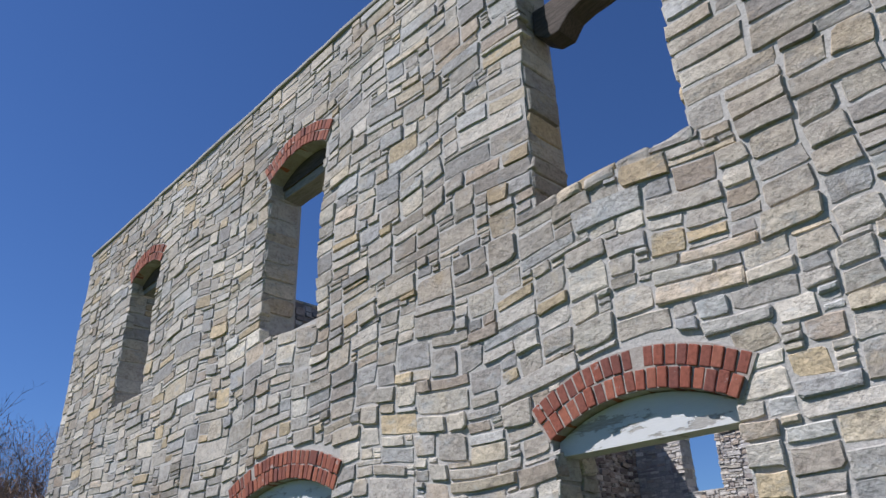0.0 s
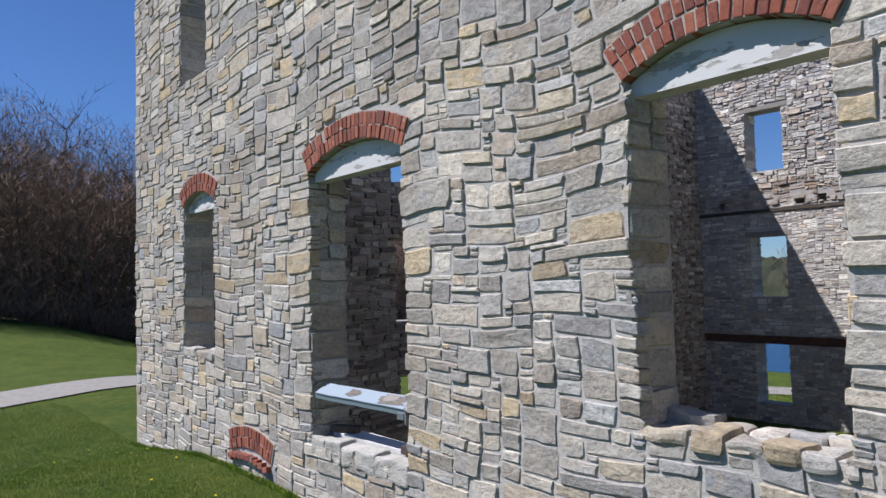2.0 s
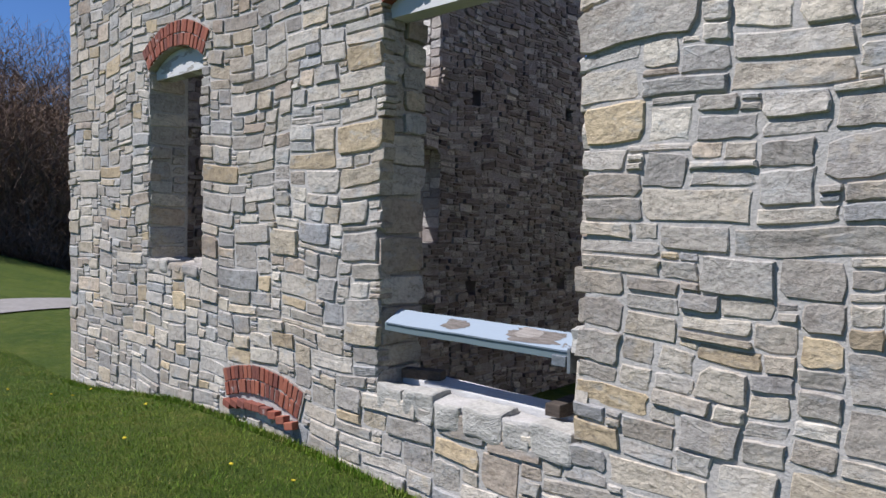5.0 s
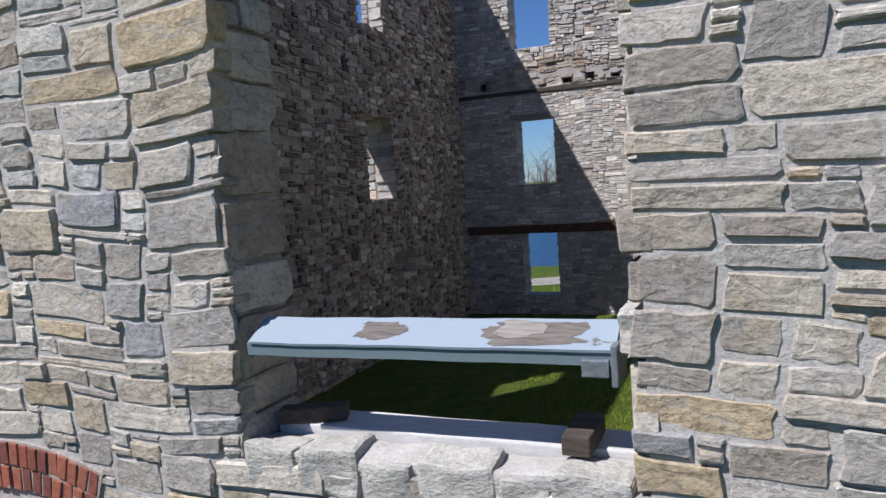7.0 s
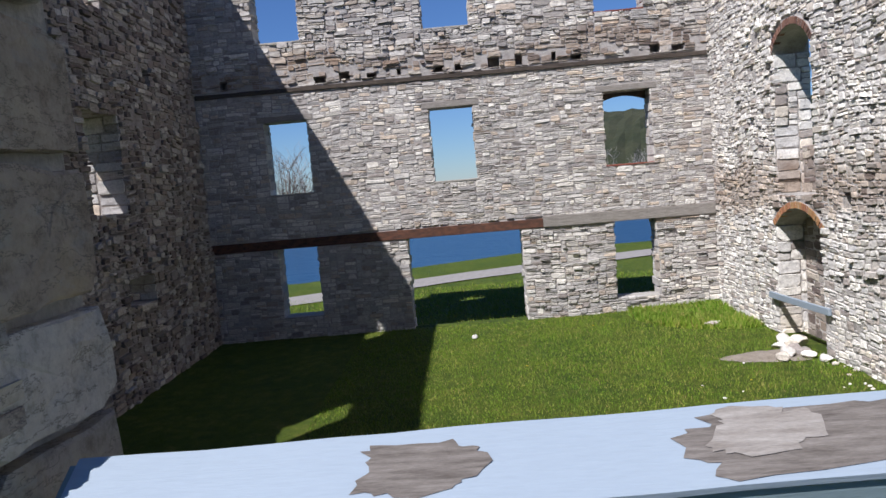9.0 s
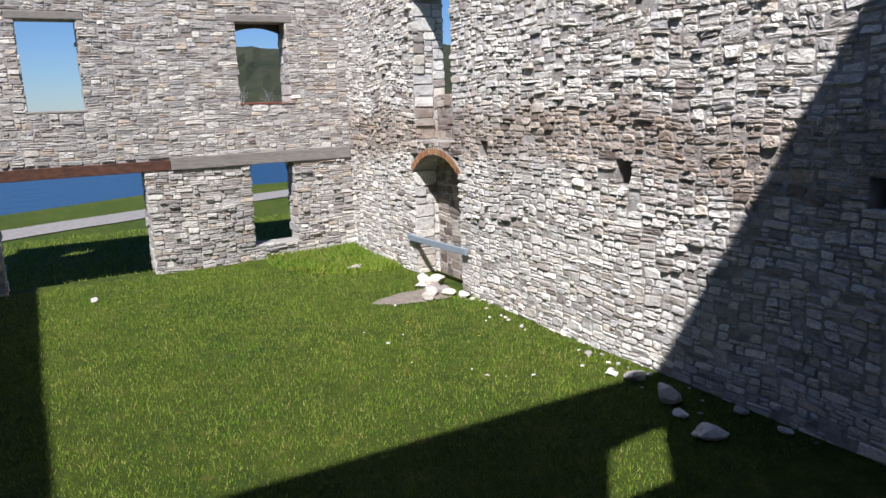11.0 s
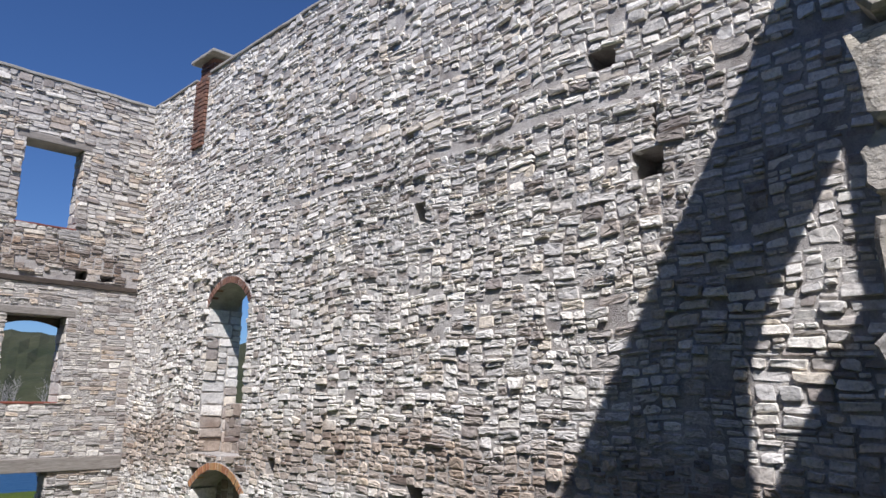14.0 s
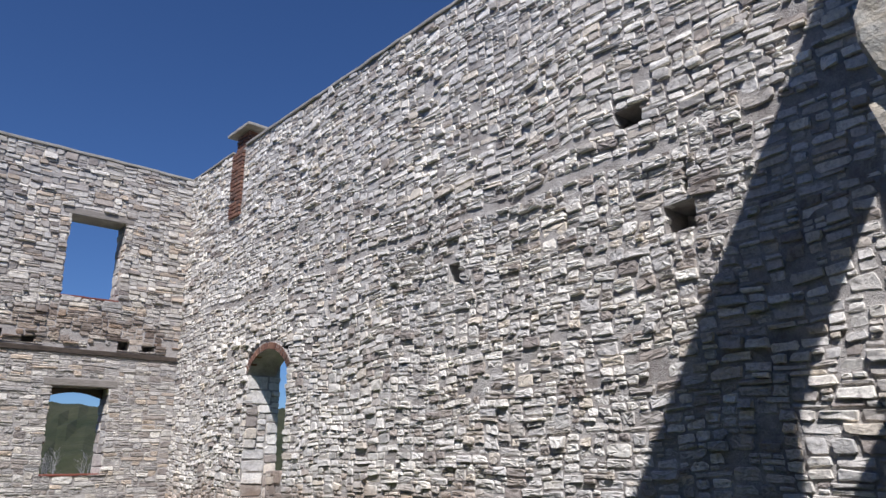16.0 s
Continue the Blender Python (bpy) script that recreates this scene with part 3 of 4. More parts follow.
# sheets close the pockets; their darker mortar has the hollow's shade painted in
for h in b_pock:
    link_mesh("pocket_back", [(XR - h[0], YB + 0.3, h[2]), (XR - h[1], YB + 0.3, h[2]), (XR - h[1], YB + 0.3, h[3]), (XR - h[0], YB + 0.3, h[3])], [(0, 1, 2, 3)], MORTAR_SHADED, wall_back)


def pockets(rng, u, v):
    return not (5.3 < v < 5.62 and rng.random() < 0.30)


stonework(wall_back, 12, BO, -X, -Y, B_W, 0.0, 8.84, b_holes + b_pock, STONE_BACK, near=(0.4, 5.6, 0.0, 6.4), cu=0.05, cv=0.04, heights=(1, 1, 2, 2, 2, 3), lengths=(2, 3, 3, 4, 5, 7),
          joint=0.003, proud=lambda u, v: (0.002, 0.013) if 2.3 < v < 5.15 else (0.003, 0.032), masks=b_masks, keep=pockets, rough=0.013, warp=0.04, skew=0.2)
for n, (a, b, s, t) in enumerate(K_OPEN):
    reveal(wall_back, 70 + n, Vector((a, YB, 0)), Y, X, YBO - YB, max(s, 0.0), t, STONE_BACK)
    reveal(wall_back, 80 + n, Vector((b, YB, 0)), Y, -X, YBO - YB, max(s, 0.0), t, STONE_BACK)
    win = None if n == 7 else tagged(new("window_%d" % (n + 7)), "empty rectangular opening in a ruined stone wall", "window", kind="structure")
    if n < 6:
        (part("lintel", box_bm(a - 0.11, b + 0.11, YB - 0.01, YB + 0.30, t + 0.001, t + 0.12, 0.01, 6, 0.006, n), TIMBER, win, "weathered grey timber lintel"))
    if n in (0, 1, 3, 4, 6, 8, 2, 5):
        (part("sill", box_bm(a + 0.006, b - 0.006, YB - 0.015, YB + 0.48, s - 0.01, s + 0.025, 0.008, 6, 0.008, n), BRICK if n in (2, 5) else COPING, win, "worn red brick sill" if n in (2, 5) else "worn stone sill"))
bm = box_bm(3.66, 4.60, YB + 0.34, YB + 0.39, 4.44, 4.61, 0.006, 8, 0.006, 4)
for v in bm.verts:
    if v.co.z < 4.5:
        v.co.z += 0.10 * (1 - ((v.co.x - 4.13) / 0.47) ** 2)
part("head_board", bm, TIMBER_DARK, bpy.data.objects["window_9"], "dark curved board")
tagged(part("rusty_lintel_beam", box_bm(XL + 0.01, 2.30, YB - 0.03, YB + 0.34, 2.022, 2.21, 0.01, 30, 0.01, 5), RUSTY), "long rusty brown beam above the basement openings", "beam")
tagged(part("timber_lintel_beam", box_bm(2.305, XR - 0.005, YB - 0.05, YB + 0.34, 2.022, 2.245, 0.012, 12, 0.006, 6), TIMBER), "new grey timber lintel beam above a basement window", "beam")
tagged(part("wall_plate", box_bm(XL + 0.03, XR - 0.03, YB - 0.035, YB + 0.1, 5.17, 5.255, 0.008, 40, 0.012, 7), TIMBER_DARK), "dark rotten timber plate let into the wall", "timber")
tagged(part("trim_back", box_bm(XL - 0.4, XRO, YB - 0.04, YBO + 0.02, 8.842, 8.895, 0.012, 40, 0.014, 3), COPING), "thin weathered concrete coping on the wall top", "coping", kind="structure")

# ---- right end wall ----
RO = Vector((XR, 0, 0))
R_W = YB
r_holes = [(9.60, 10.86, 2.46, 4.66 + 0.34), (9.45, 10.98, -0.3, 1.93 + 0.32)]
pocket_at = [(3.09, 2.31, 0.30, 0.26), (5.93, 2.28, 0.26, 0.28), (8.74, 2.42, 0.24, 0.24), (3.10, 5.30, 0.30, 0.26), (5.95, 5.36, 0.20, 0.26), (3.52, 6.40, 0.30, 0.20), (3.03, 5.66, 0.07, 0.34), (4.32, 5.60, 0.05, 0.20)]
p_holes = [(y - w / 2, y + w / 2, z - h / 2, z + h / 2) for y, z, w, h in pocket_at]
wall_right = wall_slab("wall_right", RO, Y, -X, R_W, -0.3, 8.86, XRO - XR, r_holes + p_holes, MORTAR_IN, "rough inner face of a lime-washed limestone end wall with beam holes")
r_masks = [arch_mask(10.23, 4.66, 1.26, 0.34, 0.15), arch_mask(10.215, 1.93, 1.53, 0.32, 0.15), lambda u, v: 11.5 < u < 11.95 and v > 7.53, lambda u, v: 5.94 < v < 6.02 and noise.noise(Vector((u * 0.9, 2, 0))) > -0.25, lambda u, v: 6.29 < v < 6.35 and 3.6 < u < 5.6]


def right_proud(u, v):
    # the middle storey has lost most of its pointing, the foot is still flush
    if v < 1.3:
        return (0.004, 0.016)
    bulge = 0.5 + 0.5 * noise.noise(Vector((u * 0.5, v * 0.7, 3.0)))
    return (0.002, 0.014 + 0.044 * bulge ** 1.5)


def right_keep(rng, u, v):
    lost = 0.5 + 0.5 * noise.noise(Vector((u * 0.9, v * 1.3, 8.0)))
    crater = noise.noise(Vector((u * 1.5, v * 2.1, 21.0)))
    if v > 2.2 and crater > 0.46:
        return rng.random() > 0.3
    return rng.random() > (0.02 if v < 1.3 else 0.05 * lost)


stonework(wall_right, 13, RO, Y, -X, R_W, 0.0, 8.86, r_holes + p_holes, STONE_IN, near=(2.4, 7.2, 1.5, 6.2), cu=0.045, cv=0.045, heights=(1, 1, 2, 2, 2, 2, 2, 3), lengths=(2, 2, 3, 3, 4, 4, 5, 6),
          joint=0.003, proud=right_proud, skew=0.26, warp=0.06, rough=0.016, masks=r_masks, keep=right_keep, bold=0.08, flush=0.6)
for n, (a, b, s, t) in enumerate(r_holes):
    reveal(wall_right, 90 + n, RO + Y * a, X, Y, XRO - XR, max(s, 0), t - 0.32, STONE_IN)
    reveal(wall_right, 94 + n, RO + Y * b, X, -Y, XRO - XR, max(s, 0), t - 0.32, STONE_IN)
brick_arch(wall_right, 45, RO, Y, -X, 10.23, 4.66, 1.26, 0.34, 1, BRICK_OLD, soffit=0.5, mort=MORTAR_IN)
brick_arch(wall_right, 46, RO, Y, -X, 10.215, 1.93, 1.53, 0.32, 1, BRICK_TAN, soffit=0.5, mort=MORTAR_IN)
for n, (h, d) in enumerate(zip(p_holes, (0.4,) * 8)):
    link_mesh("pocket_back", [(XR + d, h[0], h[2]), (XR + d, h[1], h[2]), (XR + d, h[1], h[3]), (XR + d, h[0], h[3])], [(0, 1, 2, 3)], MORTAR_IN, wall_right)
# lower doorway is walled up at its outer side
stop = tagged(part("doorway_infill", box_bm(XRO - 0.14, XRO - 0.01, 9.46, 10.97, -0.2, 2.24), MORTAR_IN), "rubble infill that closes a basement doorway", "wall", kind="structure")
# infill stones reuse the left wall's palette, which has shade in it
stonework(stop, 99, Vector((XRO - 0.14, 9.46, 0)), Y, -X, 1.5, 0.0, 2.2, [], STONE_SHADED)
# upper infill: stone and mortar colours include the shade it stands in
upper_stop = tagged(part("doorway_infill", box_bm(XRO - 0.16, XRO - 0.01, 9.61, 10.85, 2.30, 3.20, 0.02, 8, 0.03), MORTAR_SHADED), "low rubble wall closing the foot of an upper doorway", "wall", kind="structure")
stonework(upper_stop, 98, Vector((XRO - 0.16, 9.61, 0)), Y, -X, 1.24, 2.46, 3.18, [], STONE_SHADED)
tagged(part("trim_right", box_bm(XR - 0.04, XRO + 0.02, T + 0.03, 11.45, 8.862, 8.91, 0.012, 40, 0.014, 4), COPING), "thin weathered concrete coping on the wall top", "coping", kind="structure")
tagged(part("trim_right", box_bm(XR - 0.04, XRO + 0.02, 11.96, YB - 0.05, 8.862, 8.90, 0.012, 8, 0.01, 4), COPING), "thin weathered concrete coping on the wall top", "coping", kind="structure")

# ---- left end wall ----
LO = Vector((XL, YB, 0))
L_OPEN = [(9.22, 10.30, 3.05, 4.58), (4.08, 5.18, 2.97, 4.46), (9.20, 10.2, 6.15, 7.7), (4.05, 5.15, 5.40, 7.80), (9.97, 10.95, 1.57, 2.02), (4.15, 5.10, 1.55, 2.02)]
l_pock = [(y - 0.13, y + 0.13, z - 0.13, z + 0.13) for y, z in ((5.95, 2.2), (8.55, 2.17), (11.41, 2.22), (5.99, 5.36), (8.7, 5.4), (11.55, 5.34))]
l_holes = [(YB - b, YB - a, s, t) for a, b, s, t in L_OPEN + l_pock]
# stone and mortar here carry the wall's shade in their colours
wall_left = wall_slab("wall_left", LO, -Y, X, YB - T - 0.002, -0.3, 5.385, XL - XO, [h for h in l_holes if h[2] < 5.35], MORTAR_SHADED, "shaded inner face of a limestone rubble end wall")
wall_left_upper = wall_slab("wall_left_upper", LO, -Y, X, YB - T - 0.002, 5.385, 8.9, 0.42, [h for h in l_holes if h[3] > 5.4], MORTAR_SHADED, "thinner upper storey of a limestone rubble end wall")
stonework(wall_left, 14, LO, -Y, X, YB - T - 0.002, 0.0, 8.9, l_holes, STONE_SHADED, near=(3.0, 9.0, 1.4, 5.8), cu=0.055, cv=0.05, heights=(1, 2, 2, 2, 2, 3), lengths=(2, 3, 3, 4, 5, 6),
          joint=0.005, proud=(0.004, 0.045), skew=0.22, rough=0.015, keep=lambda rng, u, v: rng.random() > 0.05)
# jambs facing the sun take paler stone, those facing away the shade-coloured one
for n, (a, b, s, t) in enumerate(L_OPEN):
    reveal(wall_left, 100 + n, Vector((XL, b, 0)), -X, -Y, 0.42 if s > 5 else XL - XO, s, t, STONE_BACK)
    reveal(wall_left, 110 + n, Vector((XL, a, 0)), -X, Y, 0.42 if s > 5 else XL - XO, s, t, STONE_SHADED)
# pocket sheets in the left wall's shade-coloured mortar
for h in l_pock:
    link_mesh("pocket_back", [(XL - 0.38, h[0], h[2]), (XL - 0.4, h[1], h[2]), (XL - 0.4, h[1], h[3]), (XL - 0.4, h[0], h[3])], [(0, 1, 2, 3)], MORTAR_SHADED, wall_left)
tagged(part("trim_left", box_bm(XL - 0.44, XL + 0.03, T + 0.03, YB - 0.05, 8.902, 8.95, 0.012, 40, 0.014, 9), COPING), "thin weathered concrete coping on the wall top", "coping", kind="structure")

# ---- ground, one sheet to the horizon ----
def smooth(a, b, x):
    t = min(max((x - a) / (b - a), 0), 1)
    return t * t * (3 - 2 * t)


def shore(x):
    return min(27.4 + 0.5 * x, 29.4)


def land(x, y):
    if XO + 0.3 < x < XRO - 0.2 and T * 0.5 < y < YBO - 0.2:
        return FLOOR - 0.03 * smooth(1.5, 0, abs(y - 7)) + 0.05 * smooth(12.9, 13.7, y) * smooth(3.0, 5.0, x)
    front = 1.40 + 0.30 * smooth(-5.4, -2.0, x) - 0.06 * smooth(-1, 1, x) + 0.22 * smooth(1.5, 7, x)
    rise = 1.35 * smooth(-19, -36, x) * smooth(16, 0, y) - 0.15 * smooth(-12, -24, x)
    behind = FLOOR - 0.15
    k = smooth(0.6, 13.0, y) if x < 0 else smooth(0.6, 9.0, y)
    z = front * (1 - k) + behind * k + rise
    if y > 24:
        z -= 1.6 * smooth(shore(x) - 1.0, shore(x) + 4.5, y) * smooth(-60, -28, x)
    return z


gx = sorted({*np.round(np.arange(-40, 12.1, 0.5), 3).tolist(), XO + 0.29, XO + 0.31, XRO - 0.21, XRO - 0.19, -1500, -600, -250, -120, -80, -60, -50, 16, 22, 30, 45, 80, 200, 600, 1500})
gy = sorted({*np.round(np.arange(-14, 36.1, 0.5), 3).tolist(), T * 0.5 - 0.01, T * 0.5 + 0.01, YBO - 0.21, YBO - 0.19, -1500, -500, -150, -60, -30, -20, 42, 60, 90, 150, 400, 900, 1800})
verts = [(x, y, land(x, y)) for y in gy for x in gx]
nx = len(gx)
faces = [(j * nx + i, j * nx + i + 1, (j + 1) * nx + i + 1, (j + 1) * nx + i) for j in range(len(gy) - 1) for i in range(nx - 1)]
ground = tagged(link_mesh("ground", verts, faces, LAWN, smooth=True), "short green lawn on uneven ground", "lawn", kind="structure")
tagged(link_mesh("water", [(-900, 20, -0.62), (900, 20, -0.62), (900, 1500, -0.62), (-900, 1500, -0.62)], [(0, 1, 2, 3)], WATER), "rippled dark blue lake", "lake", kind="structure")


def strip(name, mid, width, mat, label, lift=0.012):
    verts, faces = [], []
    for k, (x, y) in enumerate(mid):
        a, b = mid[max(k - 1, 0)], mid[min(k + 1, len(mid) - 1)]
        d = Vector((b[0] - a[0], b[1] - a[1], 0)).normalized()
        s = Vector((-d.y, d.x, 0))
        for q in (-1, -0.5, 0, 0.5, 1):
            wob = 0.12 * noise.noise(Vector((x * 0.8 + q * 5, y * 0.8, 0))) if abs(q) == 1 else 0
            p = Vector((x, y, 0)) + s * (q * width / 2 + wob)
            verts.append((p.x, p.y, land(p.x, p.y) + lift + 0.02 * (1 - abs(q))))
    faces = [(5 * k + q, 5 * k + q + 1, 5 * k + q + 6, 5 * k + q + 5) for k in range(len(mid) - 1) for q in range(4)]
    return tagged(link_mesh(name, verts, faces, mat, smooth=True), label, "path", kind="structure")


strip("path_lake", [(x, 21.9 + 0.46 * x - (0.012 * x * x if x > 0 else 0)) for x in np.arange(-16, 13, 0.5)], 1.7, GRAVEL, "pale gravel path along the lake shore", 0.03)
strip("path_front", [(-6.6 - 0.6 * t, -10 + t * 1.0) for t in np.arange(0, 30, 0.5)], 2.2, GRAVEL, "pale gravel path across the lawn", 0.03)


# ---- the window that the walk ends at ----
rail = tagged(new("window_rail"), "peeling pale blue sill rail across a window opening", "rail")
rail.location = (0.75, 0.08, 2.60)
bm = bmesh.new()
prof = [(0.025, 2.628), (0.135, 2.635), (0.140, 2.742), (0.022, 2.672)]
n = 14
ring = []
for k in range(n + 1):
    x = 0.06 + (1.43 - 0.06) * k / n
    w = 0.004 * noise.noise(Vector((x * 5, 0, 0)))
    ring.append([bm.verts.new((x - 0.75, y - 0.08 + 0.045 * (x - 0.75) / 1.4, z - 2.60 + w)) for y, z in prof])
for k in range(n):
    for q in range(4):
        bm.faces.new((ring[k][q], ring[k][(q + 1) % 4], ring[k + 1][(q + 1) % 4], ring[k + 1][q]))
bm.faces.new(ring[0])
bm.faces.new(ring[-1][::-1])
bmesh.ops.recalc_face_normals(bm, faces=bm.faces)
body = part("rail_body", bm, PAINT_SIDE, rail)
bm = bmesh.new()
top = []
for k in range(n + 1):
    x = 0.075 + 0.03 * math.sin(k * 2.1) * (k == 0) + (1.425 - 0.075) * k / n
    w = 0.004 * noise.noise(Vector((x * 5, 0, 0)))
    d = 0.045 * (x - 0.75) / 1.4
    top.append([bm.verts.new((x - 0.75, y - 0.08 + d, z - 2.60 + w)) for y, z in ((0.016, 2.671), (0.141, 2.745), (0.141, 2.752), (0.014, 2.680))])
for k in range(n):
    for q in range(4):
        bm.faces.new((top[k][q], top[k][(q + 1) % 4], top[k + 1][(q + 1) % 4], top[k + 1][q]))
bm.faces.new(top[0])
bm.faces.new(top[-1][::-1])
bmesh.ops.recalc_face_normals(bm, faces=bm.faces)
part("rail_top", bm, PAINT_BLUE, rail, "pale blue paint worn to bare wood")
for px0, px1, pv0, pv1, seed, mat in ((0.50, 0.69, 0.22, 0.80, 1, BARE_WOOD), (0.97, 1.34, 0.10, 0.86, 2, BARE_WOOD), (1.02, 1.18, 0.34, 0.90, 3, TIMBER)):
    lift = 0.0016 if mat is BARE_WOOD else 0.0030
    ring_p = []
    for k in range(40):
        a = k / 40 * math.tau
        rr = 1 + 0.5 * noise.noise(Vector((math.cos(a) * 1.6, math.sin(a) * 1.6, seed * 5.1))) + 0.22 * noise.noise(Vector((math.cos(a) * 6, math.sin(a) * 6, seed * 3.3)))
        x = (px0 + px1) / 2 + (px1 - px0) / 2 * rr * abs(math.cos(a)) ** 0.6 * math.copysign(1, math.cos(a))
        v = min(max((pv0 + pv1) / 2 + (pv1 - pv0) / 2 * rr * abs(math.sin(a)) ** 0.6 * math.copysign(1, math.sin(a)), 0.03), 0.97)
        w = 0.004 * noise.noise(Vector((x * 5, 0, 0)))
        d = 0.045 * (x - 0.75) / 1.4
        ring_p.append((x - 0.75, 0.014 + 0.127 * v - 0.08 + d, 2.680 + 0.072 * v - 2.60 + w + lift))
    mid_p = tuple(sum(c) / 40 for c in zip(*ring_p))
    link_mesh("bare_patch", [mid_p] + ring_p, [(0, 1 + k, 1 + (k + 1) % 40) for k in range(40)], mat, rail, "grey bare wood where paint has flaked off")
part("bracket", box_bm(0.575, 0.66, -0.075, -0.05, 0.0, 0.055, 0.004), STEEL, rail, "grey steel bracket")
part("bracket", box_bm(0.665, 0.685, -0.07, 0.09, -0.03, 0.10, 0.004), STEEL, rail, "grey steel bracket")
tagged(part("sill_board", box_bm(0.03, 1.46, 0.19, 0.395, 2.225, 2.305, 0.008, 14, 0.004, 2), LIMEWOOD), "pale weathered board on the stone window sill", "board")
tagged(part("sill_bed", box_bm(0.02, 1.47, -0.005, 0.185, 2.215, 2.275, 0.02, 22, 0.02, 4), MORTAR), "broken mortar bed on a stone window sill", "sill")
for k, (x0, x1, z) in enumerate(((0.0, 0.24, 2.30), (0.25, 0.50, 2.31), (0.51, 0.72, 2.285), (0.73, 1.02, 2.30), (1.03, 1.20, 2.27), (1.21, 1.47, 2.29))):
    tagged(part("sill_stone", box_bm(x0 + 0.012, x1, -0.018, 0.13 + 0.03 * (k % 2), 2.12, z - 0.012, 0.018, 7, 0.022, 11 + k), SILL_STONE), "broken limestone block on the window sill", "stone", "stones of the sill")
for wx0, wx1, wz in ((3.52, 4.61, 2.84), (-3.32, -2.28, 2.86), (3.57, 4.66, 6.12)):
    rngs = random.Random(int(wx0 * 100))
    x = wx0
    q = 0
    while x < wx1 - 0.06:
        x1 = min(wx1, x + rngs.uniform(0.14, 0.34))
        for y0, y1 in ((-0.02, rngs.uniform(0.14, 0.22)), (0.23, T)):
            tagged(part("sill_stone", box_bm(x + 0.008, x1, y0, y1, wz - 0.06, wz + rngs.uniform(0.015, 0.075), 0.025, 6, 0.028, 40 + q + y0 * 9 + wz), STONE), "broken limestone block on the window sill", "stone", "stones of the sill")
        x = x1
        q += 1
tagged(part("timber_block", box_bm(1.22, 1.32, 0.10, 0.36, 2.307, 2.375, 0.008, 5, 0.006, 1), TIMBER_DARK), "short dark timber block on the sill board", "timber block", "timber blocks")
bm = box_bm(0.0, 0.27, -0.045, 0.045, 0.0, 0.06, 0.008, 5, 0.008, 3)
bmesh.ops.rotate(bm, cent=(0.2, 0, 0), matrix=Matrix.Rotation(radians(24), 3, "Z"), verts=bm.verts)
blk = tagged(part("timber_block", bm, TIMBER_DARK), "short dark timber block on the sill board", "timber block", "timber blocks")
blk.location = (0.03, 0.27, 2.307)

# ---- upper facade window with its loose lintel ----
bm = box_bm(3.60, 4.655, 0.16, 0.36, 7.66, 7.86, 0.012, 10, 0.012, 8)
for v in bm.verts:
    if v.co.z < 7.76 and v.co.x < 3.95:
        v.co.z -= 0.17 * (1 - abs(v.co.x - 3.76) / 0.19)
part("broken_lintel", bm, TIMBER_DARK, bpy.data.objects["window_6"], "dark broken timber lintel")
for k, (x, z0, z1) in enumerate(((0.17, 7.76, 7.91), (-3.42, 7.85, 7.98))):
    w = 1.0 if k == 0 else 0.92
    part("inner_lintel", box_bm(x + 0.01, x + w - 0.01, 0.16, T - 0.01, z0, z1, 0.01, 6, 0.008, k + 20), TIMBER, bpy.data.objects["window_5" if k == 0 else "window_4"], "grey timber lintel")

# ---- basement opening fill under the brick arches ----
for k, (c, s, w) in enumerate(B_ARCH):
    rngb = random.Random(200 + k)
    for q in range(9):
        x = c - w / 2 + (q + 0.5) * w / 9
        dip = 0.085 * (1 - ((x - c) / (w / 2)) ** 2)
        m = pose(x, -0.004, s - 0.06 + dip * 0.7, 0, -14 * (x - c) / (w / 2), 0)
        LATER.append((wall_front, None, brick_mesh((0.105, 0.11, 0.058), BRICK, q % 3), m))

# ---- chimney flue in the right wall ----
rngc = random.Random(77)
flue = tagged(part("wall_flue", box_bm(XR - 0.004, XR + 0.2, 11.51, 11.94, 7.54, 8.85), MORTAR_IN), "red brick flue let into a limestone wall", "flue", kind="structure")
for c in range(17):
    z = 7.58 + c * 0.075
    for q in range(3 if c % 2 else 2):
        if (c, q) == (4, 1):
            continue
        y0 = 11.52 + (0.0 if c % 2 == 0 else -0.0) + q * (0.21 if c % 2 == 0 else 0.14)
        ln = 0.20 if c % 2 == 0 else 0.13
        LATER.append((flue, None, brick_mesh((0.08, ln, 0.06), BRICK_OLD, q), Matrix.Translation((XR - 0.018 + rngc.uniform(-0.008, 0.006), y0 + ln / 2, z))))
stack = tagged(new("chimney_stub"), "low brick chimney stub under a flat concrete slab", "chimney")
stack.location = (XR + 0.26, 11.66, 8.86)
part("stub_core", box_bm(-0.22, 0.22, -0.19, 0.27, 0.0, 0.33), MORTAR_IN, stack)
for c in range(4):
    for q in range(2):
        for side in (0, 1):
            b = new("brick", brick_mesh((0.09, 0.215, 0.062), BRICK_OLD, q))
            b.parent = stack
            b.matrix_basis = Matrix.Translation((-0.21 if side == 0 else 0.0, -0.08 + q * 0.23 - 0.1 * (c % 2) * 0.2, 0.04 + c * 0.078)) if side == 0 else Matrix.Translation((-0.11 + q * 0.22, -0.18, 0.04 + c * 0.078)) @ Matrix.Rotation(radians(90), 4, "Z")
part("cap_slab", box_bm(-0.38, 0.36, -0.42, 0.42, 0.332, 0.385, 0.01, 6, 0.01, 2), COPING, stack, "flat grey concrete slab")

# ---- rail across the basement doorway, fallen stones, bare earth ----
bm = box_bm(-0.025, 0.025, -0.98, 0.98, -0.05, 0.05, 0.006, 8, 0.003)
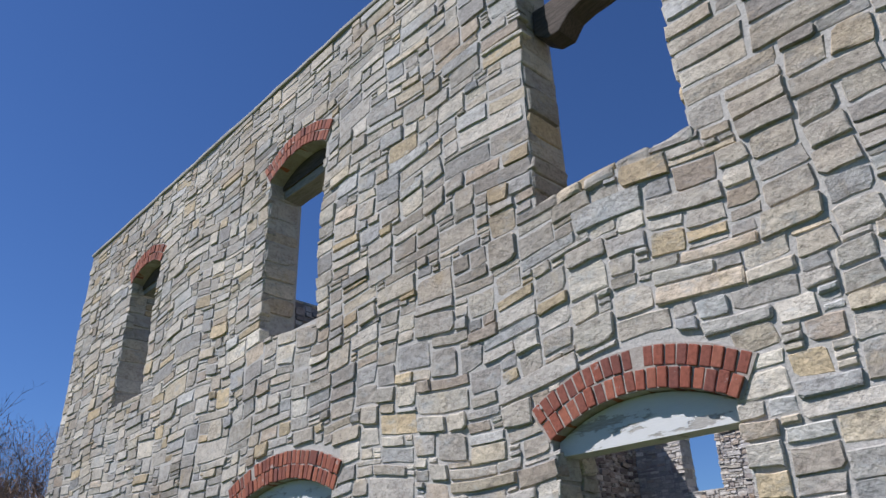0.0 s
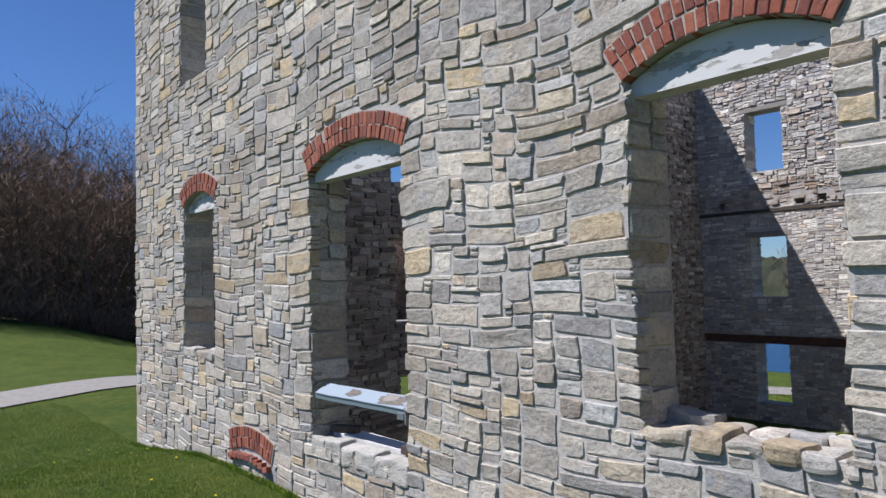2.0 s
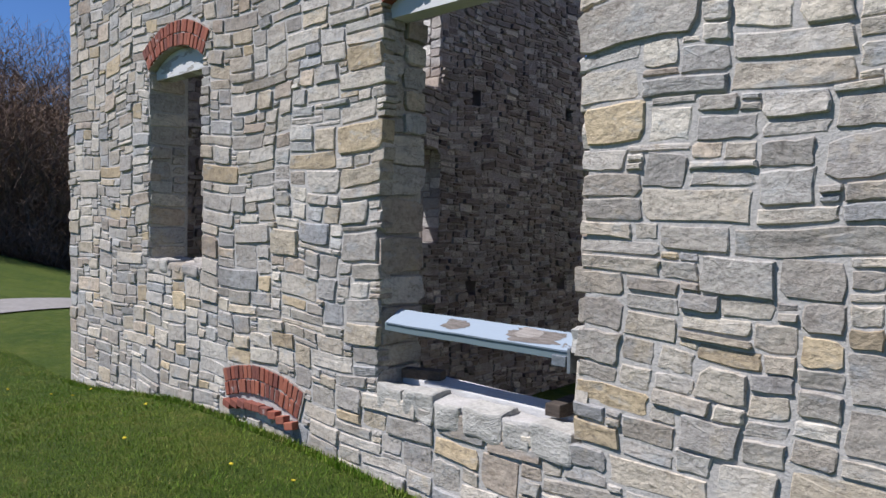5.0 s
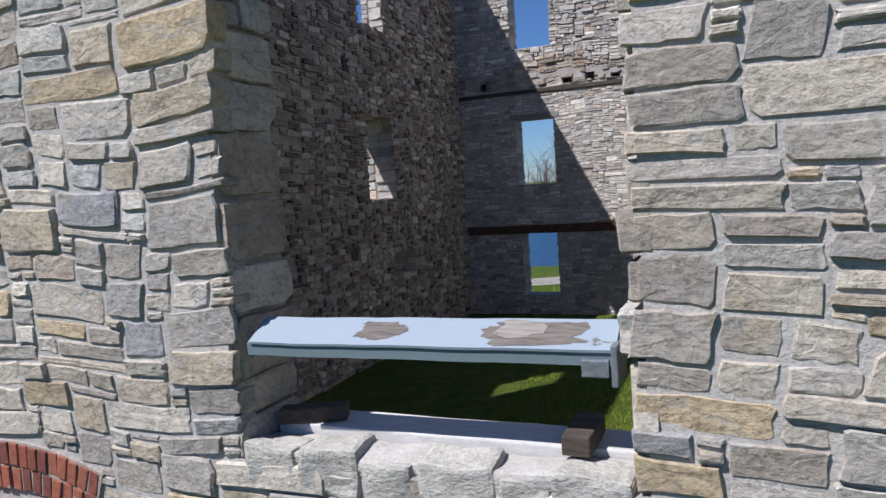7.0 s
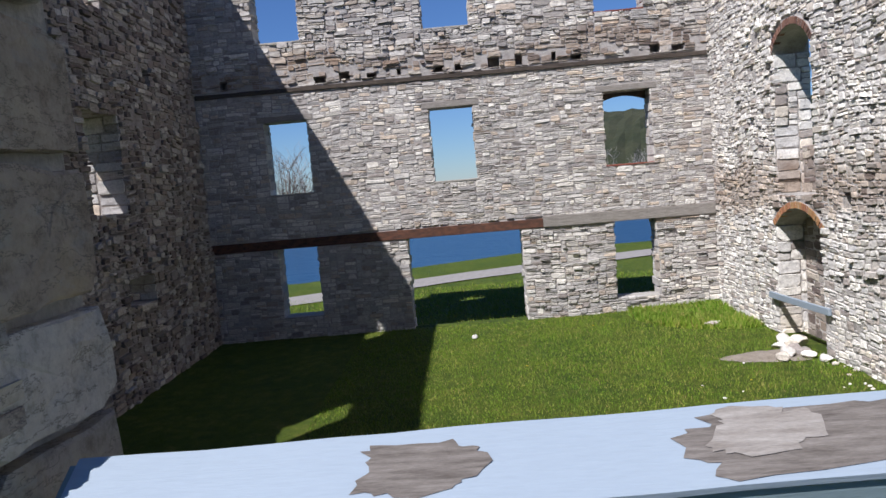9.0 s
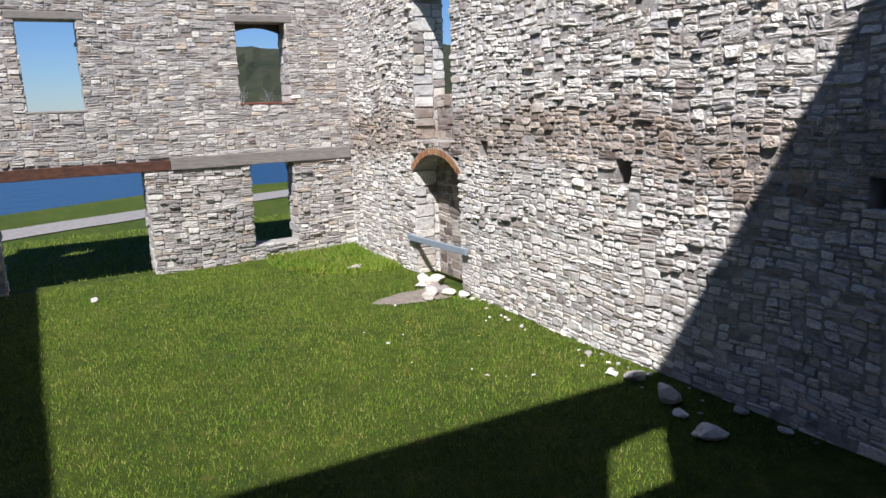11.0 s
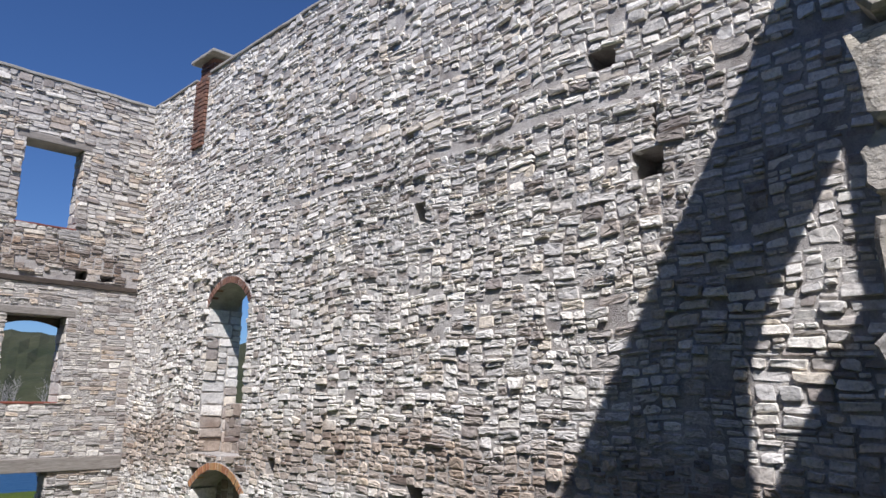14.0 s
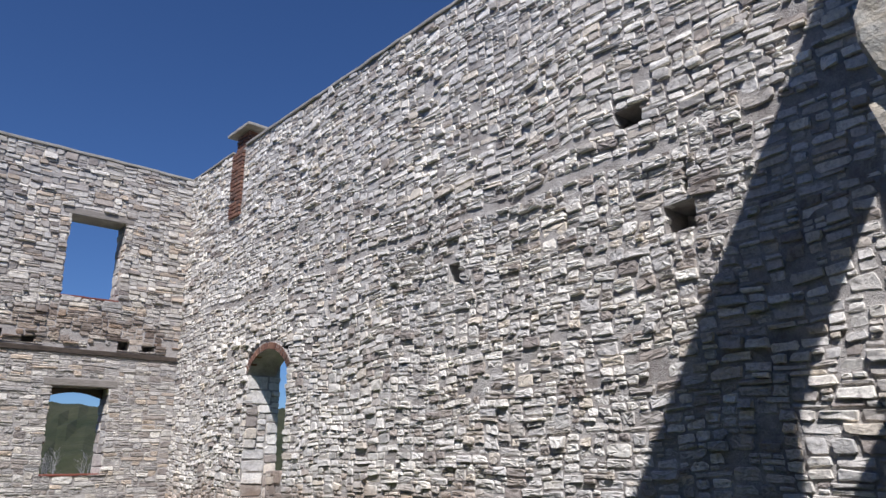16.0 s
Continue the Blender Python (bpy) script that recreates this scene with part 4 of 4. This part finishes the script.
dr = tagged(part("doorway_rail", bm, PAINT_BLUE), "pale blue painted timber rail across a doorway", "rail")
dr.matrix_world = pose(XR - 0.055, 10.2, 0.80, -1.5, 0, 0)


def rock(x, y, size, seed, label="fallen limestone block on the grass", mat=None, flat=0.6, sink=0.12):
    bm = bmesh.new()
    bmesh.ops.create_icosphere(bm, subdivisions=2, radius=1.0)
    rng = random.Random(seed)
    off = Vector((seed * 1.7, seed * 0.6, 0))
    ax = Vector((rng.uniform(0.8, 1.4), rng.uniform(0.6, 1.0), flat * rng.uniform(0.7, 1.1)))
    planes = [(Vector((rng.uniform(-1, 1), rng.uniform(-1, 1), rng.uniform(-0.6, 1))).normalized(), rng.uniform(0.55, 0.8)) for _ in range(7)]
    for v in bm.verts:
        p = v.co.copy()
        for nrm, d in planes:
            k = p.dot(nrm)
            if k > d:
                p -= nrm * (k - d)
        p *= 1 + 0.12 * noise.noise(p * 2 + off)
        v.co = Vector((p.x * ax.x, p.y * ax.y, p.z * ax.z)) * size
    low = min(v.co.z for v in bm.verts)
    bmesh.ops.translate(bm, vec=(0, 0, -low - sink * size), verts=bm.verts)
    ob = tagged(part("fallen_stone", bm, mat or STONE_IN), label, "stone", "fallen stones")
    ob.matrix_world = pose(x, y, land(x, y), 0, 0, rng.uniform(0, 360))
    return ob


rngr = random.Random(5)
for x, y, r in ((5.42, 5.32, 0.15), (5.30, 5.55, 0.08), (5.36, 5.62, 0.06), (5.28, 4.72, 0.17), (5.02, 4.02, 0.15), (5.12, 4.42, 0.10), (5.45, 4.95, 0.09), (4.95, 11.9, 0.11), (5.12, 12.05, 0.08), (0.72, 12.4, 0.09),
                (5.25, 9.55, 0.16), (5.42, 9.75, 0.18), (5.10, 9.35, 0.13), (5.50, 9.40, 0.14), (5.58, 9.98, 0.17), (5.35, 10.05, 0.12), (5.60, 9.15, 0.12), (5.55, 10.3, 0.15), (5.5, 9.6, 0.12)):
    rock(x, y, r, rngr.randrange(999))
for k in range(30):
    y = rngr.uniform(3.4, 9.2)
    rock(XR - 0.06 - abs(rngr.gauss(0, 0.16)), y, 0.02 + 0.07 * rngr.random() ** 2, 1000 + k, "small limestone rubble at the foot of a wall", STONE_BACK if k % 2 else STONE_IN)
for k in range(12):
    rock(rngr.uniform(3.6, 5.4), rngr.uniform(5.5, 9.5), rngr.uniform(0.012, 0.03), 2000 + k, "small white stone chip in the grass")
verts = [(5.0, 9.75, 0)]
for k in range(28):
    a = k / 28 * math.tau
    rr = 1.0 + 0.25 * noise.noise(Vector((math.cos(a) * 2, math.sin(a) * 2, 4)))
    verts.append((5.0 + 0.70 * rr * math.cos(a), 9.62 + (0.34 + 0.1 * math.cos(a)) * rr * math.sin(a), 0))
verts = [(x, y, land(x, y) + (0.035 if k == 0 else 0.006)) for k, (x, y, z) in enumerate(verts)]
tagged(link_mesh("ground_patch", verts, [(0, 1 + k, 1 + (k + 1) % 28) for k in range(28)], DIRT, smooth=True), "bare trodden earth in front of a doorway", "earth", kind="structure")

# ---- grass ----
def blades(name, count, seed, area, ok, size, label):
    rng = random.Random(seed)
    verts, faces = [], []
    x0, x1, y0, y1 = area
    made = 0
    while made < count:
        x, y = rng.uniform(x0, x1), rng.uniform(y0, y1)
        if not ok(x, y):
            continue
        thick = 0.5 + 0.5 * noise.noise(Vector((x * 1.7, y * 1.7, 2)))
        if rng.random() > 0.35 + 0.65 * thick:
            continue
        made += 1
        a, h = rng.uniform(0, math.tau), size * rng.uniform(0.5, 1.3) * (0.7 + 0.6 * thick)
        w, lean = size * 0.11, h * rng.uniform(0.1, 0.7)
        dx, dy = math.cos(a), math.sin(a)
        z = land(x, y) - 0.004
        b = rng.uniform(0, math.tau)
        n = len(verts)
        verts += [(x - dx * w, y - dy * w, z), (x + dx * w, y + dy * w, z), (x + lean * math.cos(b), y + lean * math.sin(b), z + h)]
        faces.append((n, n + 1, n + 2))
    tagged(link_mesh(name, verts, faces, BLADE), label, "grass", kind="stuff")


def off_patch(x, y):
    return ((x - 5.0) / 0.66) ** 2 + ((y - 9.62) / 0.34) ** 2 > 0.8 + 0.5 * noise.noise(Vector((x * 6, y * 6, 0)))


blades("grass_inside", 85000, 21, (-1.5, XR - 0.03, 3.4, YB - 0.02), off_patch, 0.042, "short mown grass with yellowish tufts")
blades("grass_tuft", 9000, 23, (3.4, XR - 0.03, 11.4, YB - 0.02), lambda x, y: (x - 5.6) ** 2 / 3.2 + (y - 13.2) ** 2 / 3.0 < 1, 0.10, "longer lush grass in the wall corner")
blades("grass_front", 150000, 22, (-12.0, 1.6, -4.6, -0.02), lambda x, y: y > -4.6 + 0.22 * max(0, x + 4) and random.random() < smooth(-12.0, -7.5, x) * smooth(-4.6, -3.0, y - 0.2 * max(0, x + 4)) + 0.04, 0.024, "short mown grass before the facade")
blades("grass_foot", 5000, 24, (-5.4, 2.0, -0.10, -0.02), lambda x, y: True, 0.045, "longer grass along the foot of the facade")
blades("grass_far", 30000, 25, (-7.0, 9.0, 14.4, 20.2), lambda x, y: True, 0.07, "mown grass between ruin and path")

# ---- dandelions ----
FLOWER = plain("dandelion_yellow", (0.55, 0.42, 0.02), (0.70, 0.55, 0.04), 40.0, 0.8, 0.4, 0.003)
STALK = plain("dandelion_green", (0.06, 0.12, 0.015), (0.10, 0.17, 0.03), 30.0)


def dandelion_thing():
    """A short stalk with a shallow ruffled yellow head."""
    ob = tagged(new("dandelion"), "small yellow dandelion flowering in the lawn", "flower", "dandelions in the lawn")
    part("stalk", box_bm(-0.002, 0.002, -0.002, 0.002, 0.0, 0.05), STALK, ob)
    verts, faces = [(0, 0, 0.058)], []
    for k in range(14):
        a, r = k / 14 * math.tau, 0.012 if k % 2 else 0.016
        verts += [(r * math.cos(a), r * math.sin(a), 0.054), (0.5 * r * math.cos(a), 0.5 * r * math.sin(a), 0.044)]
    for k in range(14):
        a, b = 1 + 2 * k, 1 + 2 * ((k + 1) % 14)
        faces += [(0, a, b), (a, a + 1, b + 1, b)]
    link_mesh("flower_head", verts, faces, FLOWER, ob)
    return ob


rngd = random.Random(31)
flower = dandelion_thing()
spots = [(rngd.uniform(-5.2, 1.4), -abs(rngd.gauss(0, 0.8)) - 0.12) for _ in range(11)] + [(rngd.uniform(0.5, 5.0), rngd.uniform(6.0, 12.8)) for _ in range(4)]
for k, (x, y) in enumerate(spots):
    m = pose(x, y, land(x, y) - 0.004, rngd.uniform(-12, 12), rngd.uniform(-12, 12), rngd.uniform(0, 360))
    if k == 0:
        flower.matrix_basis = m
    else:
        copy_thing(flower, m)

# ---- bare trees ----
def tree_mesh(seed, height, mat, spread=0.32, twigs=170):
    """Tapered trunk, forked limbs and many fine twigs."""
    rng = random.Random(seed)
    verts, faces = [], []

    def limb(p, d, length, r, level, sides):
        segs = 4 if level == 0 else 3
        last = None
        pts = []
        for k in range(segs + 1):
            rr = r * (1 - 0.75 * k / segs)
            ax = d.normalized()
            s1 = ax.orthogonal().normalized()
            s2 = ax.cross(s1)
            base = len(verts)
            verts.extend(p + (s1 * math.cos(q * math.tau / sides) + s2 * math.sin(q * math.tau / sides)) * rr for q in range(sides))
            if last is not None:
                faces.extend((last + q, last + (q + 1) % sides, base + (q + 1) % sides, base + q) for q in range(sides))
            last = base
            pts.append((p.copy(), ax, rr))
            d = (d + Vector((rng.uniform(-1, 1), rng.uniform(-1, 1), rng.uniform(-0.3, 0.6))) * 0.16).normalized()
            p = p + d * (length / segs)
        return pts

    trunk = limb(Vector((0, 0, -0.2)), Z, height * 0.8, height * 0.016, 0, 6)
    tips = []
    cut_v, cut_f = len(verts), len(faces)
    for k in range(11):
        q = rng.randrange(1, len(trunk))
        p, ax, rr = trunk[q]
        a = rng.uniform(0, math.tau)
        d = Vector((math.cos(a), math.sin(a), rng.uniform(0.5, 1.4))).normalized()
        pts = limb(p, d, height * rng.uniform(0.18, spread + 0.05), max(rr * 0.6, 0.03), 1, 4)
        tips += pts[1:]
    for p, ax, rr in list(tips):
        a = rng.uniform(0, math.tau)
        tips += limb(p, (ax + Vector((math.cos(a), math.sin(a), 0.3)) * 0.9).normalized(), height * rng.uniform(0.06, 0.14), 0.02, 2, 3)[1:]
    for k in range(twigs):
        p, ax, rr = rng.choice(tips)
        d = (ax + Vector((rng.uniform(-1, 1), rng.uniform(-1, 1), rng.uniform(-0.2, 1.0)))).normalized() * height * rng.uniform(0.04, 0.10)
        w = d.orthogonal().normalized() * 0.011
        n = len(verts)
        verts.extend((p - w, p + w, p + d))
        faces.append((n, n + 1, n + 2))
    ob = tagged(new("bare_tree"), "leafless brown tree in a dense wood", "tree")
    link_mesh("trunk", verts[:cut_v], faces[:cut_f], mat, ob)
    link_mesh("crown", verts[cut_v:], [[q - cut_v for q in f] for f in faces[cut_f:]], mat, ob)
    return ob


TREES = [tree_mesh(300 + k, 10.0, BARK if k % 3 else TWIG) for k in range(6)]
PALE = [tree_mesh(320 + k, 10.0, BIRCH) for k in range(2)]
rngt = random.Random(9)


def tree(me, x, y, scale, group, label, z=None):
    return tagged(copy_thing(me, pose(x, y, wood_floor(x, y) if z is None else z, 0, 0, rngt.uniform(0, 360)) @ Matrix.Diagonal((scale, scale, scale, 1))), label, "tree", group)


def wood_floor(x, y):
    return land(x, y) + (10.5 * smooth(-35, -64, x) if x < -30 and y < 60 else 0)


for k in range(190):
    x = -33.5 - abs(rngt.gauss(0, 1)) * 14
    y = rngt.uniform(-12, 30)
    pale = rngt.random() < 0.05
    tree(rngt.choice(PALE if pale else TREES), x, y, rngt.uniform(0.62, 0.98), "trees of the wood", "leafless pale-barked tree at the wood's edge" if pale else "leafless brown tree in a dense wood")
# wooded bank behind the trees
gxs, gys = np.arange(-130, -35, 2.0), np.arange(-60, 90, 2.0)
verts = [(x, y, wood_floor(x, y) + 0.05 + max(0, -38 - x) * 0.02 + 1.6 * (0.5 + noise.noise(Vector((x * 0.3, y * 0.3, 0)))) * smooth(-36, -42, x)) for y in gys for x in gxs]
nx = len(gxs)
tagged(link_mesh("backdrop_bank", verts, [(j * nx + i, j * nx + i + 1, (j + 1) * nx + i + 1, (j + 1) * nx + i) for j in range(len(gys) - 1) for i in range(nx - 1)], SCRUB), "brown leaf-littered wooded bank", "hill", kind="structure")
# undergrowth
verts, faces = [], []
for k in range(250000):
    x = -32.8 - abs(rngt.gauss(0, 1)) * 13
    y = rngt.uniform(-14, 34)
    z = wood_floor(x, y)
    low = rngt.random() < 0.3
    z0 = z + (rngt.uniform(0, 0.8) if low else 8.5 * rngt.random() ** 1.2)
    d = Vector((rngt.gauss(0, 1), rngt.gauss(0, 1), rngt.gauss(0.5, 0.8))).normalized() * rngt.uniform(0.3, 1.5)
    a, w = rngt.uniform(0, math.tau), rngt.uniform(0.014, 0.034)
    n = len(verts)
    verts += [(x - w * math.cos(a), y - w * math.sin(a), z0), (x + w * math.cos(a), y + w * math.sin(a), z0 + 0.01), (x + d.x, y + d.y, z0 + abs(d.z))]
    faces.append((n, n + 1, n + 2))
tagged(link_mesh("undergrowth", verts, faces, TWIG), "dense leafless brown undergrowth and twigs", "undergrowth", kind="stuff")

# ---- across the lake ----
def ridge(name, a0, a1, dist, height, seed, label):
    verts, faces = [], []
    m, rows = 120, 7
    for k in range(m + 1):
        a = radians(a0 + (a1 - a0) * k / m)
        env = smooth(0, 0.09, k / m) * smooth(1, 0.9, k / m)
        for q in range(rows):
            t = q / (rows - 1)
            d = dist + 90 * t
            h = height * env * t ** 0.8 * (1 + 0.22 * noise.noise(Vector((k * 0.05, 0, seed)))) + (1.6 * noise.noise(Vector((k * 0.9, q * 1.7, seed))) if q else 0) * env
            verts.append((d * math.sin(a), d * math.cos(a), -1.0 + 1.2 * (q > 0) + h))
    faces = [(k * rows + q, (k + 1) * rows + q, (k + 1) * rows + q + 1, k * rows + q + 1) for k in range(m) for q in range(rows - 1)]
    tagged(link_mesh(name, verts, faces, FAR_WOOD), label, "hill", kind="structure")


ridge("backdrop_hill", 5.0, 75, 150, 19.5, 3.0, "wooded olive hill across the lake")
ridge("backdrop_shore", -75, -17, 130, 9, 5.0, "low wooded shore across the lake")
spit = tagged(link_mesh("ground_spit", [(-75, 74, 0.1), (-10, 74, -0.7), (-10, 84, -0.7), (-75, 90, 0.1), (-75, 80, 1.2), (-18, 79, 0.7)],
              [(0, 1, 5, 4), (4, 5, 2, 3), (1, 2, 5)], LAWN), "grassy spit of land in the lake", "lawn", kind="structure")
for k in range(56):
    tree(rngt.choice(TREES + PALE), rngt.uniform(-34, -15.5), 78.5 + rngt.uniform(-1.5, 1.5), rngt.uniform(0.45, 0.72), "trees across the lake", "leafless tree on a grassy lake shore", 0.55)
for k in range(42):
    a = radians(rngt.uniform(11.5, 30))
    tree(rngt.choice(PALE), 146 * math.sin(a), 146 * math.cos(a), rngt.uniform(0.4, 0.8), "trees across the lake", "pale leafless tree at the far lake shore", -0.5)
for ob in TREES + PALE:
    ob.matrix_basis = pose(-36 - rngt.uniform(0, 5), rngt.uniform(-8, 20), 0) @ Matrix.Translation((0, 0, 1.2))
    tagged(ob, group="trees of the wood")


# ---- single stones and bricks ----
for wall, P, F, mat in LATER:
    if P is None:
        ob = new("brick", F)
        ob.parent = wall
        ob.matrix_world = mat
    else:
        link_mesh("stone", P, F, mat, wall)
